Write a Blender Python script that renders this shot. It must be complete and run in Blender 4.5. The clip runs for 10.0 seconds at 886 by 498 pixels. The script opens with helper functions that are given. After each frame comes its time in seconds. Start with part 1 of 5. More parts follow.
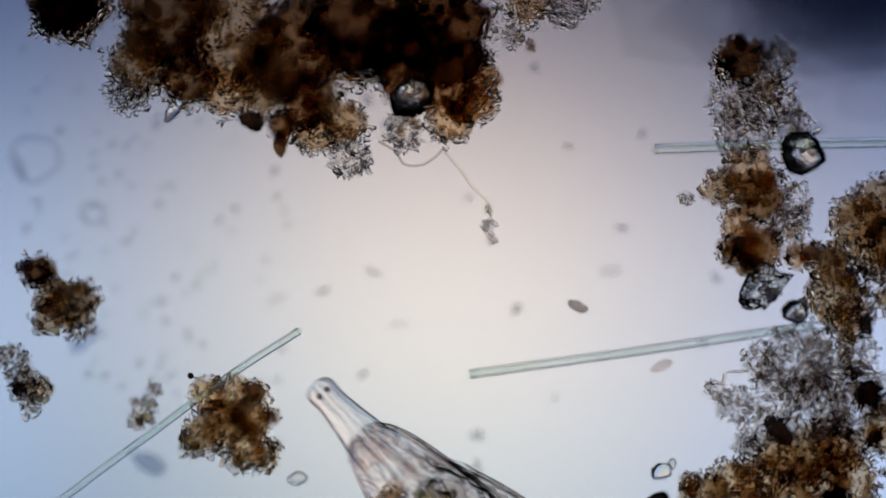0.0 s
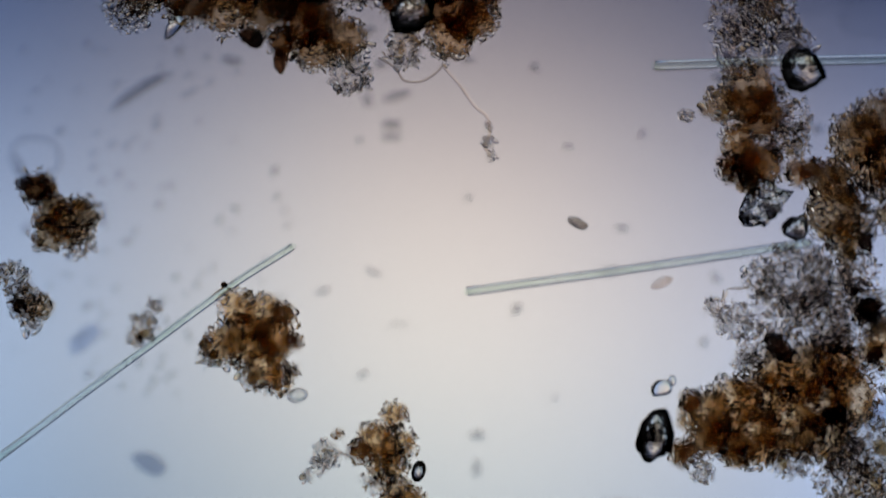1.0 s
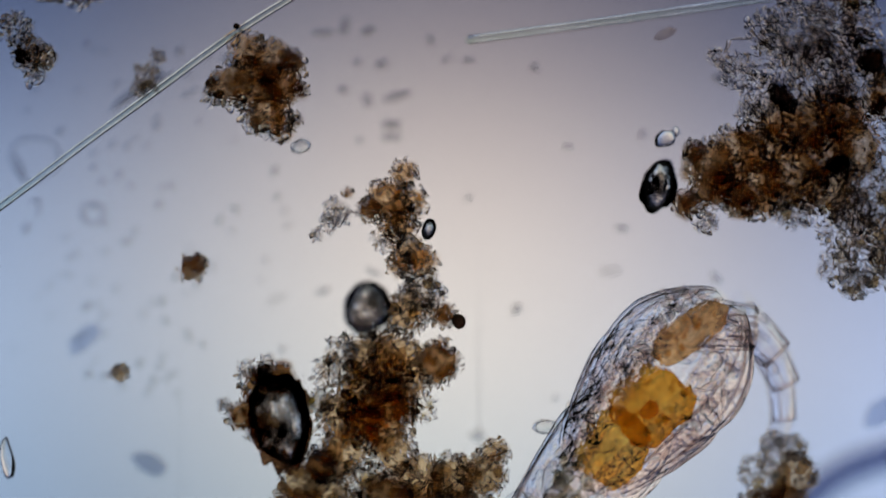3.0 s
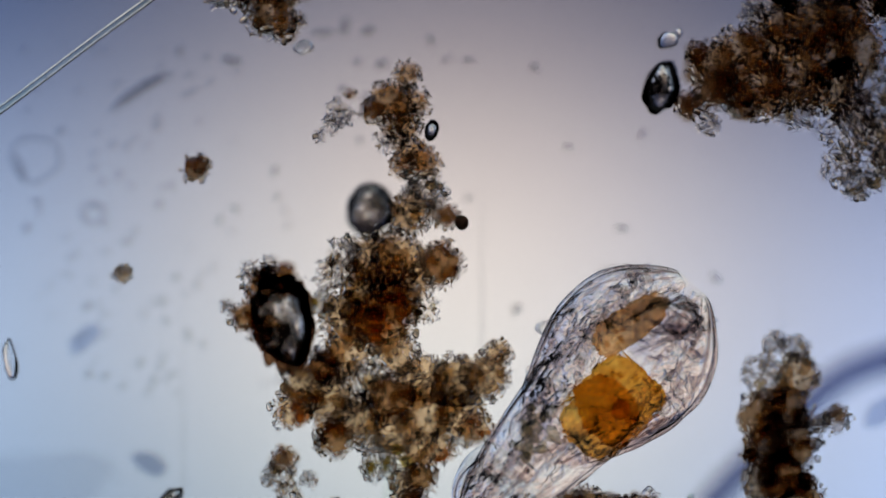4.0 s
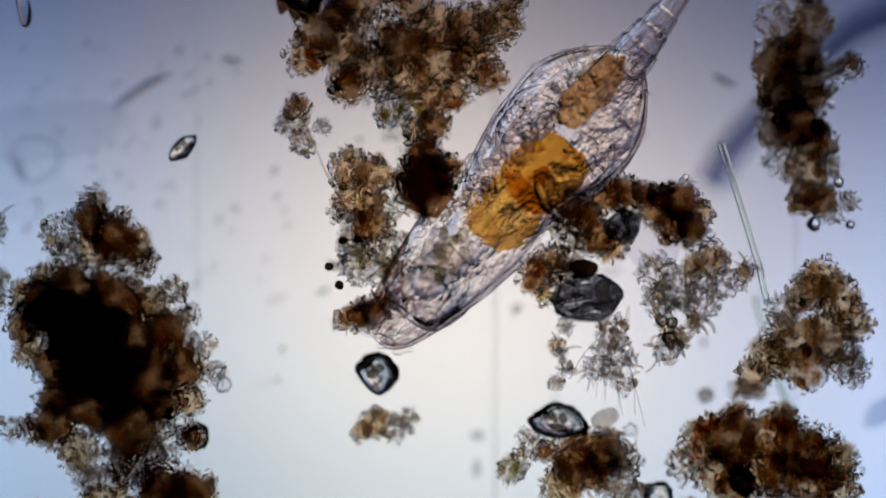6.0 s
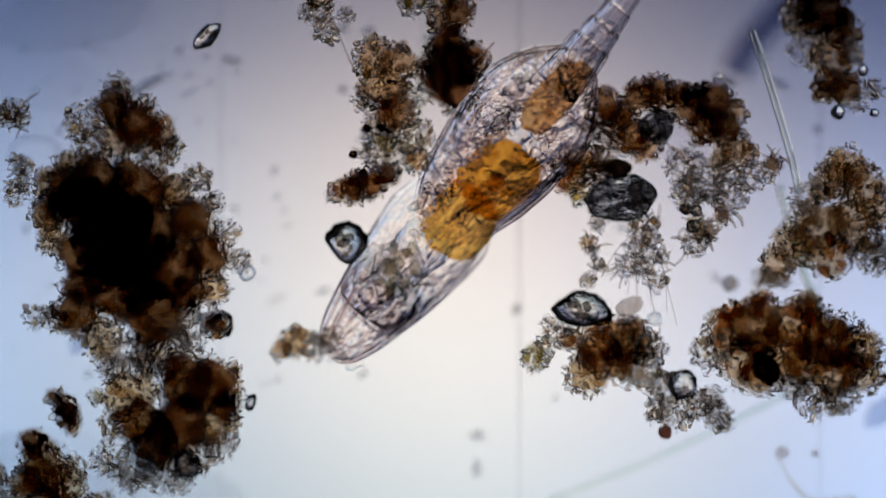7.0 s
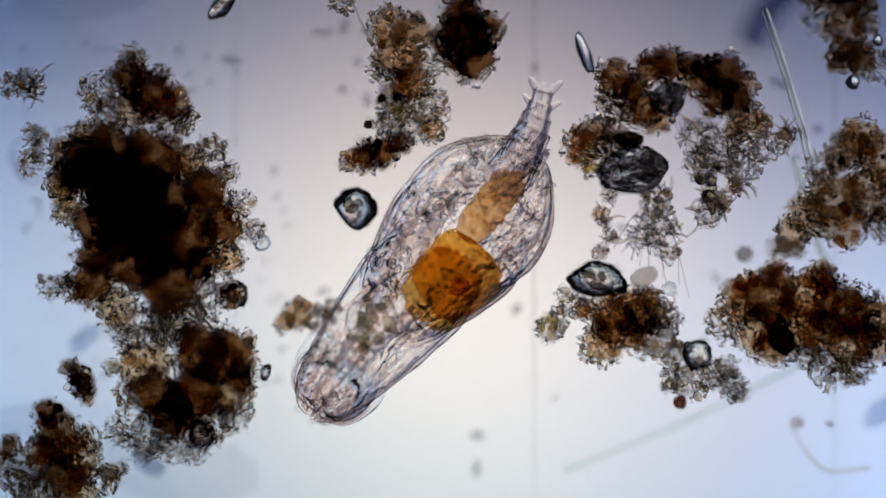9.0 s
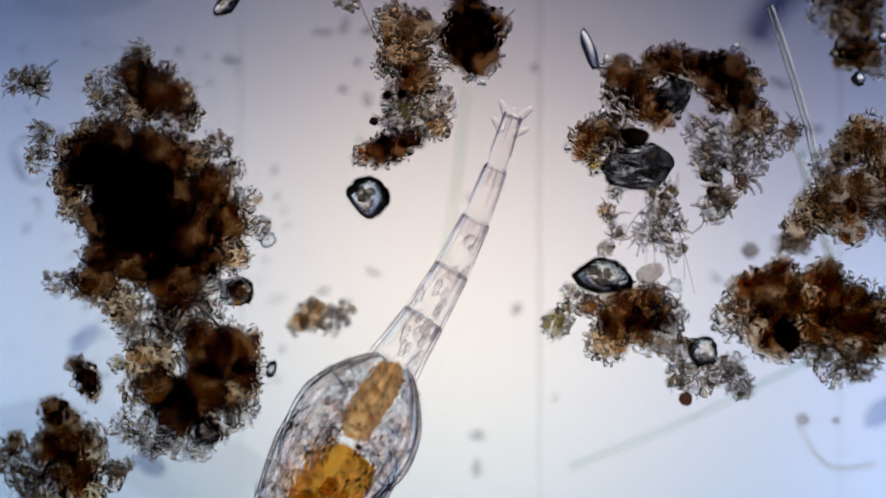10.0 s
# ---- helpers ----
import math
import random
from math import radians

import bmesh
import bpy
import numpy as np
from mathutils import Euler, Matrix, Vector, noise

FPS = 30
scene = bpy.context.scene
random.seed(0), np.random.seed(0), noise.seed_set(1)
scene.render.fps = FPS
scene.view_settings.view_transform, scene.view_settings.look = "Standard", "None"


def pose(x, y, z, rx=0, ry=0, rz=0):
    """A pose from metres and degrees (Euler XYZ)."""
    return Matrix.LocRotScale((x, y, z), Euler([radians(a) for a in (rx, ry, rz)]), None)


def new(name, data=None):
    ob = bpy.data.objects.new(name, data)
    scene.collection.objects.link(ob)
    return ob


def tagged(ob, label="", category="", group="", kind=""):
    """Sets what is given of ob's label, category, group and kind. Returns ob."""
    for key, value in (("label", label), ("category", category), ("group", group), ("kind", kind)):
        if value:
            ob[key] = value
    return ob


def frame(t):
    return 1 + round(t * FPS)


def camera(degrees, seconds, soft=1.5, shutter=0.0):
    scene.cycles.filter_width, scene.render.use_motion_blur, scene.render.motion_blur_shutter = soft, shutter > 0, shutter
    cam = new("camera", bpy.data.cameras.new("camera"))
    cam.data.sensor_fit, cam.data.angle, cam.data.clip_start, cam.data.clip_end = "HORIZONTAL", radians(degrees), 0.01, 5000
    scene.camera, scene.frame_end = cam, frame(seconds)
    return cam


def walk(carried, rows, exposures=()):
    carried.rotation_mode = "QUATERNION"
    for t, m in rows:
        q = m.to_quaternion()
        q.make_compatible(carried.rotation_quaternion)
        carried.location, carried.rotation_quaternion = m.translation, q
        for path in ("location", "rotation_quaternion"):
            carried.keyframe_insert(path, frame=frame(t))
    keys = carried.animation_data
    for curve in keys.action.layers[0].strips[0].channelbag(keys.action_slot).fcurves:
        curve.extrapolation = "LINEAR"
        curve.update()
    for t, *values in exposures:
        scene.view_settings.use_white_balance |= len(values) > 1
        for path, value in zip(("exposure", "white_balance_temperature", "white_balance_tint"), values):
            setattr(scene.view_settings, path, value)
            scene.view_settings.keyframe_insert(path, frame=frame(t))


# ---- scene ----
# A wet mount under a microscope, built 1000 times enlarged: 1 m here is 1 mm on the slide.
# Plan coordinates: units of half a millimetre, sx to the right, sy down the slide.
U = 0.0005


def X(sx):
    return (sx - 784) * U


def Y(sy):
    return (441 - sy) * U


# ---- camera: looks straight down through the objective while the stage slides along
cam = camera(7.476, 10.0, soft=1.6, shutter=0.3)
cam.data.dof.use_dof = True
cam.data.dof.focus_distance = 6.0
cam.data.dof.aperture_fstop = 0.22
STAGE = [(0, 0, 0), (0.5, -1, 27.5), (1, 0, 147.5), (1.5, -2, 259), (2, -1, 342), (2.5, -3, 475), (3, -6, 589),
         (3.2, -8, 634), (4.3, -11, 836), (4.5, -11, 902), (5, -23, 1071), (5.5, -30, 1237), (6, -35, 1389),
         (6.2, -38, 1438), (7.3, -94, 1624), (7.5, -101, 1638), (8, -104, 1640), (9, -104, 1640), (9.5, -108, 1640),
         (10, -114, 1646)]
# seconds and height of the sharp plane: the objective is racked up and down
FOCUS = [(0, 7), (1, 5), (2, 0), (3.2, 2), (4.3, 12), (5, 10), (6, 4), (7.3, 0), (10, 0)]


def focus(t):
    for a, b in zip(FOCUS, FOCUS[1:]):
        if t <= b[0]:
            return (a[1] + (b[1] - a[1]) * (t - a[0]) / (b[0] - a[0])) * U
    return 0.0


walk(cam, [(t, pose(x * U, -y * U, 6.0 + focus(t))) for t, x, y in STAGE],
     [(0, -0.02), (0.5, -0.07), (1, -0.16), (1.5, -0.19), (2.5, -0.22), (3.2, -0.16), (4.3, -0.02), (5.5, 0.1), (7.5, 0.18), (10, 0.18)])

# ---- world: a dark room, all light comes from the lamp under the slide
world = bpy.data.worlds.new("dark_room")
scene.world = world
world.use_nodes = True
world.node_tree.nodes["Background"].inputs["Color"].default_value = (0.6, 0.65, 0.8, 1)
world.node_tree.nodes["Background"].inputs["Strength"].default_value = 0.012
scene.cycles.max_bounces = 96
scene.cycles.transmission_bounces = 96
scene.cycles.transparent_max_bounces = 96

# ---- materials


class Nodes:
    def __init__(self, name):
        self.mat = bpy.data.materials.new(name)
        self.mat.use_nodes = True
        self.tree = self.mat.node_tree
        self.tree.nodes.clear()
        self.out = self.tree.nodes.new("ShaderNodeOutputMaterial")

    def add(self, kind, **values):
        n = self.tree.nodes.new(kind)
        for k, v in values.items():
            n.inputs[k.replace("_", " ")].default_value = v
        return n

    def link(self, a, b):
        self.tree.links.new(a, b)

    def noise(self, scale, detail=4.0, along=1.0):
        """Noise in an object's own space, drawn out along its x by 1 / along."""
        co = self.add("ShaderNodeTexCoord")
        n = self.add("ShaderNodeTexNoise", Scale=scale, Detail=detail, Roughness=0.6)
        if along == 1.0:
            self.link(co.outputs["Object"], n.inputs["Vector"])
        else:
            m = self.add("ShaderNodeMapping", Scale=(along, 1, 1))
            self.link(co.outputs["Object"], m.inputs["Vector"])
            self.link(m.outputs["Vector"], n.inputs["Vector"])
        return n.outputs["Fac"]

    def ramp(self, fac, stops):
        n = self.tree.nodes.new("ShaderNodeValToRGB")
        el = n.color_ramp.elements
        while len(el) < len(stops):
            el.new(0.5)
        for e, (p, c) in zip(el, stops):
            e.position, e.color = p, (*c, 1)
        self.link(fac, n.inputs["Fac"])
        return n.outputs["Color"]

    def vary(self, colour, low):
        """Tint from piece to piece, between low and 1."""
        info = self.add("ShaderNodeObjectInfo")
        m = self.add("ShaderNodeMapRange", To_Min=low, To_Max=1.0)
        self.link(info.outputs["Random"], m.inputs["Value"])
        g = self.tree.nodes.new("ShaderNodeMix")
        g.data_type, g.blend_type = "RGBA", "MULTIPLY"
        g.inputs["Factor"].default_value = 1.0
        self.link(colour, g.inputs["A"])
        self.link(m.outputs["Result"], g.inputs["B"])
        return g.outputs["Result"]

    def bump(self, height, strength, distance):
        b = self.add("ShaderNodeBump", Strength=strength, Distance=distance)
        self.link(height, b.inputs["Height"])
        return b.outputs["Normal"]

    def finish(self, shader):
        self.link(shader.outputs[0], self.out.inputs["Surface"])
        return self.mat


def clear_matter(name, stops, scale, ior, rough=0.0, bump=0.0, straight=0.0, low=0.8, fine=None, depth=0.004, along=1.0):
    """Matter that light passes: it bends it by its index, and stains it by its noise."""
    n = Nodes(name)
    colour = n.vary(n.ramp(n.noise(scale), stops), low)
    r = n.add("ShaderNodeBsdfRefraction", Roughness=rough, IOR=ior)
    n.link(colour, r.inputs["Color"])
    if bump:
        n.link(n.bump(n.noise(fine or scale * 2.2, 2.0, along), bump, depth), r.inputs["Normal"])
    if not straight:
        return n.finish(r)
    t = n.add("ShaderNodeBsdfTransparent")
    n.link(colour, t.inputs["Color"])
    m = n.add("ShaderNodeMixShader", Fac=straight)
    n.link(r.outputs[0], m.inputs[1])
    n.link(t.outputs[0], m.inputs[2])
    return n.finish(m)


# lumps lie in an object's own unit space, so their noise scales are per lump radius
M = {
    "body": clear_matter("brown_jelly", [(0.3, (0.77, 0.62, 0.43)), (0.5, (0.85, 0.73, 0.57)), (0.7, (0.91, 0.82, 0.70))], 3.4, 1.015, 0.0, 0.5, 0.5),
    "body_dark": clear_matter("dark_jelly", [(0.3, (0.48, 0.34, 0.22)), (0.5, (0.61, 0.47, 0.32)), (0.72, (0.73, 0.60, 0.45))], 3.0, 1.015, 0.0, 0.5, 0.5),
    "body_black": clear_matter("black_jelly", [(0.3, (0.38, 0.25, 0.15)), (0.6, (0.49, 0.34, 0.21)), (0.75, (0.58, 0.43, 0.29))], 2.4, 1.015, 0.0, 0.4, 0.5),
    "body_pale": clear_matter("pale_jelly", [(0.3, (0.95, 0.92, 0.89)), (0.6, (0.99, 0.98, 0.97))], 3.4, 1.012, 0.0, 0.6, 0.4),
    "brown": clear_matter("brown_floc", [(0.3, (0.74, 0.59, 0.41)), (0.5, (0.86, 0.75, 0.60)), (0.7, (0.96, 0.90, 0.81))], 2.0, 1.014, 0.0, 0.5, 0.55),
    "amber": clear_matter("amber_floc", [(0.3, (0.78, 0.62, 0.39)), (0.55, (0.90, 0.80, 0.61)), (0.7, (0.97, 0.93, 0.84))], 2.0, 1.014, 0.0, 0.5, 0.55),
    "dark": clear_matter("dark_floc", [(0.3, (0.53, 0.39, 0.23)), (0.55, (0.74, 0.59, 0.40)), (0.72, (0.89, 0.78, 0.60))], 2.0, 1.014, 0.0, 0.5, 0.55),
    "black": clear_matter("black_floc", [(0.35, (0.32, 0.21, 0.14)), (0.6, (0.48, 0.34, 0.23)), (0.75, (0.64, 0.50, 0.36))], 2.0, 1.03, 0.0, 0.5, 0.4),
    "rust": clear_matter("rust_floc", [(0.3, (0.60, 0.35, 0.16)), (0.55, (0.81, 0.57, 0.34)), (0.7, (0.93, 0.79, 0.60))], 2.0, 1.014, 0.0, 0.5, 0.55),
    "olive": clear_matter("olive_floc", [(0.3, (0.70, 0.60, 0.26)), (0.55, (0.89, 0.82, 0.52)), (0.7, (0.97, 0.95, 0.80))], 2.0, 1.014, 0.0, 0.5, 0.55),
    "grey": clear_matter("grey_floc", [(0.3, (0.78, 0.72, 0.68)), (0.55, (0.90, 0.86, 0.83)), (0.7, (0.97, 0.95, 0.94))], 2.0, 1.025, 0.0, 0.6, 0.4),
    "grain": clear_matter("clear_granules", [(0.3, (0.90, 0.87, 0.84)), (0.6, (0.99, 0.985, 0.98))], 40.0, 1.125, low=0.95),
    "strand": clear_matter("clear_strands", [(0.3, (0.93, 0.90, 0.87)), (0.6, (0.995, 0.99, 0.985))], 40.0, 1.10, low=0.95),
    "strand_pale": clear_matter("pale_strands", [(0.3, (0.94, 0.92, 0.90)), (0.6, (0.995, 0.99, 0.985))], 40.0, 1.055, low=0.97),
    "strand_brown": clear_matter("brown_strands", [(0.3, (0.86, 0.77, 0.66)), (0.6, (0.98, 0.945, 0.90))], 30.0, 1.11, low=0.85),
    "grain_pale": clear_matter("pale_granules", [(0.3, (0.93, 0.90, 0.88)), (0.6, (0.995, 0.99, 0.985))], 40.0, 1.055, low=0.97),
    "grain_brown": clear_matter("brown_granules", [(0.3, (0.83, 0.73, 0.59)), (0.6, (0.96, 0.92, 0.85))], 30.0, 1.14, low=0.85),
    "glassy": clear_matter("glassy_cell", [(0.3, (0.92, 0.93, 0.92)), (0.6, (0.99, 0.99, 0.99))], 2.0, 1.13, 0.0, 0.1, low=0.98),
    "mineral": clear_matter("clear_mineral", [(0.3, (0.92, 0.91, 0.89)), (0.6, (0.99, 0.98, 0.97))], 2.0, 1.45, 0.0, 0.1, low=0.95),
    "smoky": clear_matter("smoky_mineral", [(0.32, (0.62, 0.58, 0.54)), (0.42, (0.985, 0.95, 0.905))], 2.0, 1.75, 0.0, 0.2, low=0.9, depth=0.006),
    "inky": clear_matter("inky_cell_wall", [(0.34, (0.16, 0.15, 0.14)), (0.44, (0.80, 0.76, 0.71)), (0.52, (0.985, 0.95, 0.90))], 1.7, 1.7, 0.0, 0.3, low=0.9, depth=0.006),
    "mottled": clear_matter("mottled_dark_mineral", [(0.38, (0.24, 0.22, 0.21)), (0.5, (0.72, 0.68, 0.65)), (0.6, (0.985, 0.96, 0.93))], 1.5, 1.5, 0.0, 0.8, low=0.95, fine=2.6, depth=0.03),
    "film": clear_matter("lavender_film", [(0.3, (0.91, 0.90, 0.93)), (0.7, (0.955, 0.95, 0.965))], 2.0, 1.01, 0.0, 0.2, 0.7, 0.95),
    "gut_spot": clear_matter("dark_gut_spot", [(0.3, (0.78, 0.55, 0.28)), (0.7, (0.88, 0.68, 0.40))], 60.0, 1.02, 0.0, 0.2, 0.5, 0.95),
    "pebble": clear_matter("patchy_clear_mineral", [(0.36, (0.70, 0.67, 0.64)), (0.5, (0.95, 0.94, 0.92)), (0.6, (0.99, 0.985, 0.98))], 2.2, 1.3, 0.0, 0.8, low=0.98, fine=2.2, depth=0.03),
    "ringed": clear_matter("brown_ringed_cell", [(0.3, (0.78, 0.70, 0.58)), (0.7, (0.93, 0.89, 0.82))], 2.0, 1.4, 0.0, 0.2, low=0.9),
    "maroon": clear_matter("dark_red_cell", [(0.3, (0.28, 0.15, 0.11)), (0.7, (0.45, 0.26, 0.19))], 2.0, 1.05, 0.0, 0.3),
    "coal": clear_matter("coal_black_cell", [(0.40, (0.18, 0.16, 0.14)), (0.52, (0.52, 0.48, 0.45)), (0.62, (0.92, 0.89, 0.86))], 1.6, 1.5, 0.0, 0.6, low=0.9),
    "faint": clear_matter("faint_smear", [(0.3, (0.95, 0.95, 0.95)), (0.7, (0.985, 0.985, 0.985))], 3.0, 1.01, 0.0, 0.0, 0.9, 0.95),
    "spore": clear_matter("black_spore_wall", [(0.35, (0.11, 0.08, 0.07)), (0.75, (0.32, 0.23, 0.17))], 2.0, 1.1, 0.0, 0.3),
    "rod": clear_matter("green_algal_thread", [(0.3, (0.945, 0.965, 0.945)), (0.6, (0.98, 0.99, 0.98))], 12.0, 1.12, low=0.98),
    "faint_rod": clear_matter("faint_algal_thread", [(0.3, (0.90, 0.94, 0.91)), (0.6, (0.96, 0.98, 0.965))], 12.0, 1.02, 0.0, 0.0, 0.7, 0.97),
    "fibre": clear_matter("pale_fibre", [(0.3, (0.92, 0.88, 0.82)), (0.6, (0.98, 0.96, 0.94))], 20.0, 1.03, low=0.8),
    "cuticle": clear_matter("clear_cuticle", [(0.3, (0.985, 0.965, 0.958)), (0.6, (0.998, 0.99, 0.986))], 30.0, 1.045, 0.0, 1.0, 0.0, 0.99, 90.0),
    "flesh": clear_matter("crumpled_flesh", [(0.3, (0.97, 0.935, 0.915)), (0.6, (0.995, 0.982, 0.972))], 60.0, 1.18, 0.0, 1.0, 0.0, 0.99, 68.0, 0.010, 0.75),
    "flesh_thin": clear_matter("thin_flesh", [(0.3, (0.975, 0.935, 0.915)), (0.6, (0.995, 0.98, 0.97))], 60.0, 1.25, 0.0, 1.0, 0.0, 0.99, 72.0, 0.010, 0.75),
    "foot_skin": clear_matter("clear_foot_skin", [(0.3, (0.985, 0.972, 0.97)), (0.6, (0.998, 0.993, 0.991))], 30.0, 1.016, 0.0, 1.0, 0.0, 0.99, 110.0, 0.004, 0.3),
    "foot_fold": clear_matter("foot_crease", [(0.3, (0.94, 0.90, 0.89)), (0.6, (0.99, 0.965, 0.96))], 20.0, 1.07, low=0.95),
    "membrane": clear_matter("thin_membrane", [(0.3, (0.96, 0.94, 0.93)), (0.6, (0.99, 0.985, 0.98))], 40.0, 1.05, 0.0, 1.0, 0.0, 0.99, 70.0, 0.008, 0.7),
    "foot_flesh": clear_matter("foot_muscle", [(0.3, (0.985, 0.975, 0.975)), (0.6, (0.998, 0.996, 0.995))], 60.0, 1.09, 0.0, 1.0, 0.0, 0.99, 95.0, 0.006, 0.2),
    "chewer": clear_matter("grey_green_organ", [(0.3, (0.84, 0.81, 0.72)), (0.6, (0.96, 0.94, 0.88))], 60.0, 1.03, 0.0, 0.3, low=0.9, fine=110.0),
    "fold": clear_matter("cuticle_fold", [(0.3, (0.92, 0.85, 0.83)), (0.6, (0.985, 0.95, 0.94))], 20.0, 1.065, low=0.9),
    "rim": clear_matter("joint_rim", [(0.3, (0.92, 0.90, 0.90)), (0.6, (0.975, 0.965, 0.965))], 20.0, 1.018, low=0.9),
    "tissue": clear_matter("clear_tissue", [(0.3, (0.965, 0.945, 0.935)), (0.6, (0.998, 0.992, 0.99))], 60.0, 1.04, 0.0, 0.2, low=0.95, fine=110.0),
    "gut": clear_matter("ochre_gut", [(0.34, (0.75, 0.50, 0.17)), (0.5, (0.83, 0.60, 0.24)), (0.66, (0.89, 0.69, 0.33))], 40.0, 1.004, 0.0, 0.2, 0.7, 0.95, 70.0),
    "gut_pale": clear_matter("pale_ochre_gut", [(0.34, (0.81, 0.59, 0.25)), (0.64, (0.91, 0.75, 0.42))], 36.0, 1.004, 0.0, 0.2, 0.7, 0.95, 70.0),
    "bowel": clear_matter("brown_intestine", [(0.34, (0.72, 0.53, 0.33)), (0.64, (0.87, 0.71, 0.51))], 50.0, 1.006, 0.0, 0.3, 0.6, 0.95, 90.0),
    "gut_grain": clear_matter("ochre_gut_granules", [(0.3, (0.92, 0.78, 0.48)), (0.6, (0.97, 0.88, 0.63))], 45.0, 1.006, low=0.9),
    "bowel_grain": clear_matter("brown_gut_granules", [(0.3, (0.87, 0.74, 0.53)), (0.6, (0.96, 0.89, 0.75))], 45.0, 1.01, low=0.9),
    "eye": clear_matter("red_eyespot", [(0.3, (0.20, 0.09, 0.07)), (0.7, (0.32, 0.15, 0.11))], 90.0, 1.02),
    "core": clear_matter("green_inner_strand", [(0.3, (0.93, 0.97, 0.94)), (0.6, (0.97, 0.99, 0.975))], 25.0, 1.008, 0.0, 0.3, 0.3, 0.97),
    "inclusion": clear_matter("grey_inclusion", [(0.3, (0.45, 0.42, 0.40)), (0.6, (0.80, 0.77, 0.74))], 2.0, 1.06, 0.0, 0.4, low=0.7),
    "dust": clear_matter("grey_dust", [(0.3, (0.74, 0.75, 0.77)), (0.7, (0.91, 0.91, 0.92))], 3.0, 1.01, 0.0, 0.0, 0.9, 0.85),
    "blue_dust": clear_matter("blue_dust", [(0.3, (0.74, 0.79, 0.89)), (0.7, (0.90, 0.92, 0.96))], 3.0, 1.01, 0.0, 0.0, 0.9, 0.85),
    "scratch": clear_matter("scratched_glass", [(0.3, (0.97, 0.97, 0.975)), (0.7, (0.99, 0.99, 0.99))], 3.0, 1.02, 0.0, 0.0, 0.5, 0.95),
    # tint of the added films that stand in for the field's dim corners
    "smear": clear_matter("blue_grey_corner_dimming", [(0.3, (0.986, 0.989, 0.995)), (0.7, (0.992, 0.994, 0.997))], 1.5, 1.004, 0.0, 0.0, 1.0, 0.95),
    "murk": clear_matter("blue_grey_fibre", [(0.3, (0.44, 0.47, 0.60)), (0.7, (0.60, 0.63, 0.74))], 3.0, 1.01, 0.0, 0.0, 0.8, 0.85),
}


def pane_material():
    n = Nodes("slide_glass")
    t = n.add("ShaderNodeBsdfTransparent", Color=(0.985, 0.99, 0.99, 1))
    g = n.add("ShaderNodeBsdfGlossy", Roughness=0.02)
    m = n.add("ShaderNodeMixShader", Fac=0.02)
    n.link(t.outputs[0], m.inputs[1])
    n.link(g.outputs[0], m.inputs[2])
    return n.finish(m)


def lamp_material():
    """The lit field lens: white in the middle, bluer and dimmer towards the rim of the field."""
    n = Nodes("lit_field_lens")
    co = n.add("ShaderNodeTexCoord")
    s = n.add("ShaderNodeSeparateXYZ")
    n.link(co.outputs["Object"], s.inputs[0])

    def calc(op, a, b):
        m = n.tree.nodes.new("ShaderNodeMath")
        m.operation = op
        for i, v in enumerate((a, b)):
            if isinstance(v, (int, float)):
                m.inputs[i].default_value = v
            else:
                n.link(v, m.inputs[i])
        return m.outputs[0]
    u = calc("MAXIMUM", calc("MINIMUM", calc("MULTIPLY", s.outputs["X"], 1 / (0.392 * 1.25)), 1.05), -1.05)
    v = calc("MAXIMUM", calc("MINIMUM", calc("MULTIPLY", s.outputs["Y"], 1 / (0.392 * 1.25)), 0.62), -0.62)
    uu = calc("MULTIPLY", u, u)
    vv = calc("MULTIPLY", v, v)
    join = n.add("ShaderNodeCombineXYZ")
    # brightness falls off over the field in its own way for red, green and blue
    for k, (c0, c1, c2, c3, c4, c5, c6, c7, c8, c9) in enumerate(((-0.03, 0.045, -1.726, -0.648, -2.443, -0.652, 0.907, -0.928, -1.17, -0.312),
                                                                    (-0.161, -0.001, -1.361, -0.848, -2.317, -0.462, 0.861, -0.768, -0.401, -0.316),
                                                                    (-0.237, 0.01, -0.711, -0.809, -1.91, -0.278, 0.668, -0.397, 0.325, -0.325))):
        terms = [calc("MULTIPLY", u, c1), calc("MULTIPLY", uu, c2), calc("MULTIPLY", v, c3), calc("MULTIPLY", vv, c4),
                 calc("MULTIPLY", calc("MULTIPLY", uu, v), c5), calc("MULTIPLY", calc("MULTIPLY", uu, uu), c6),
                 calc("MULTIPLY", calc("MULTIPLY", vv, v), c7), calc("MULTIPLY", calc("MULTIPLY", vv, vv), c8), calc("MULTIPLY", calc("MULTIPLY", u, v), c9)]
        total = calc("ADD", terms[0], c0)
        for t in terms[1:]:
            total = calc("ADD", total, t)
        n.link(calc("POWER", 2.71828, total), join.inputs[k])
    e = n.add("ShaderNodeEmission", Strength=1.0)
    n.link(join.outputs[0], e.inputs["Color"])
    return n.finish(e)


M["pane"] = pane_material()
M["lamp"] = lamp_material()

# ---- mesh tools
rng = random.Random(7)


def mesh_from(name, bm, mat, smooth=True):
    me = bpy.data.meshes.new(name)
    bm.to_mesh(me)
    bm.free()
    me.materials.append(mat)
    if smooth:
        me.polygons.foreach_set("use_smooth", [True] * len(me.polygons))
    return me


def part(name, bm, mat, parent, label="", smooth=True, m=None):
    """One mesh object under a thing or under a part; bm may be a bmesh or a ready mesh."""
    me = bm if isinstance(bm, bpy.types.Mesh) else mesh_from(name, bm, mat, smooth)
    ob = new(name, me)
    ob.parent = parent
    if m is not None:
        ob.matrix_basis = m
    return tagged(ob, label)


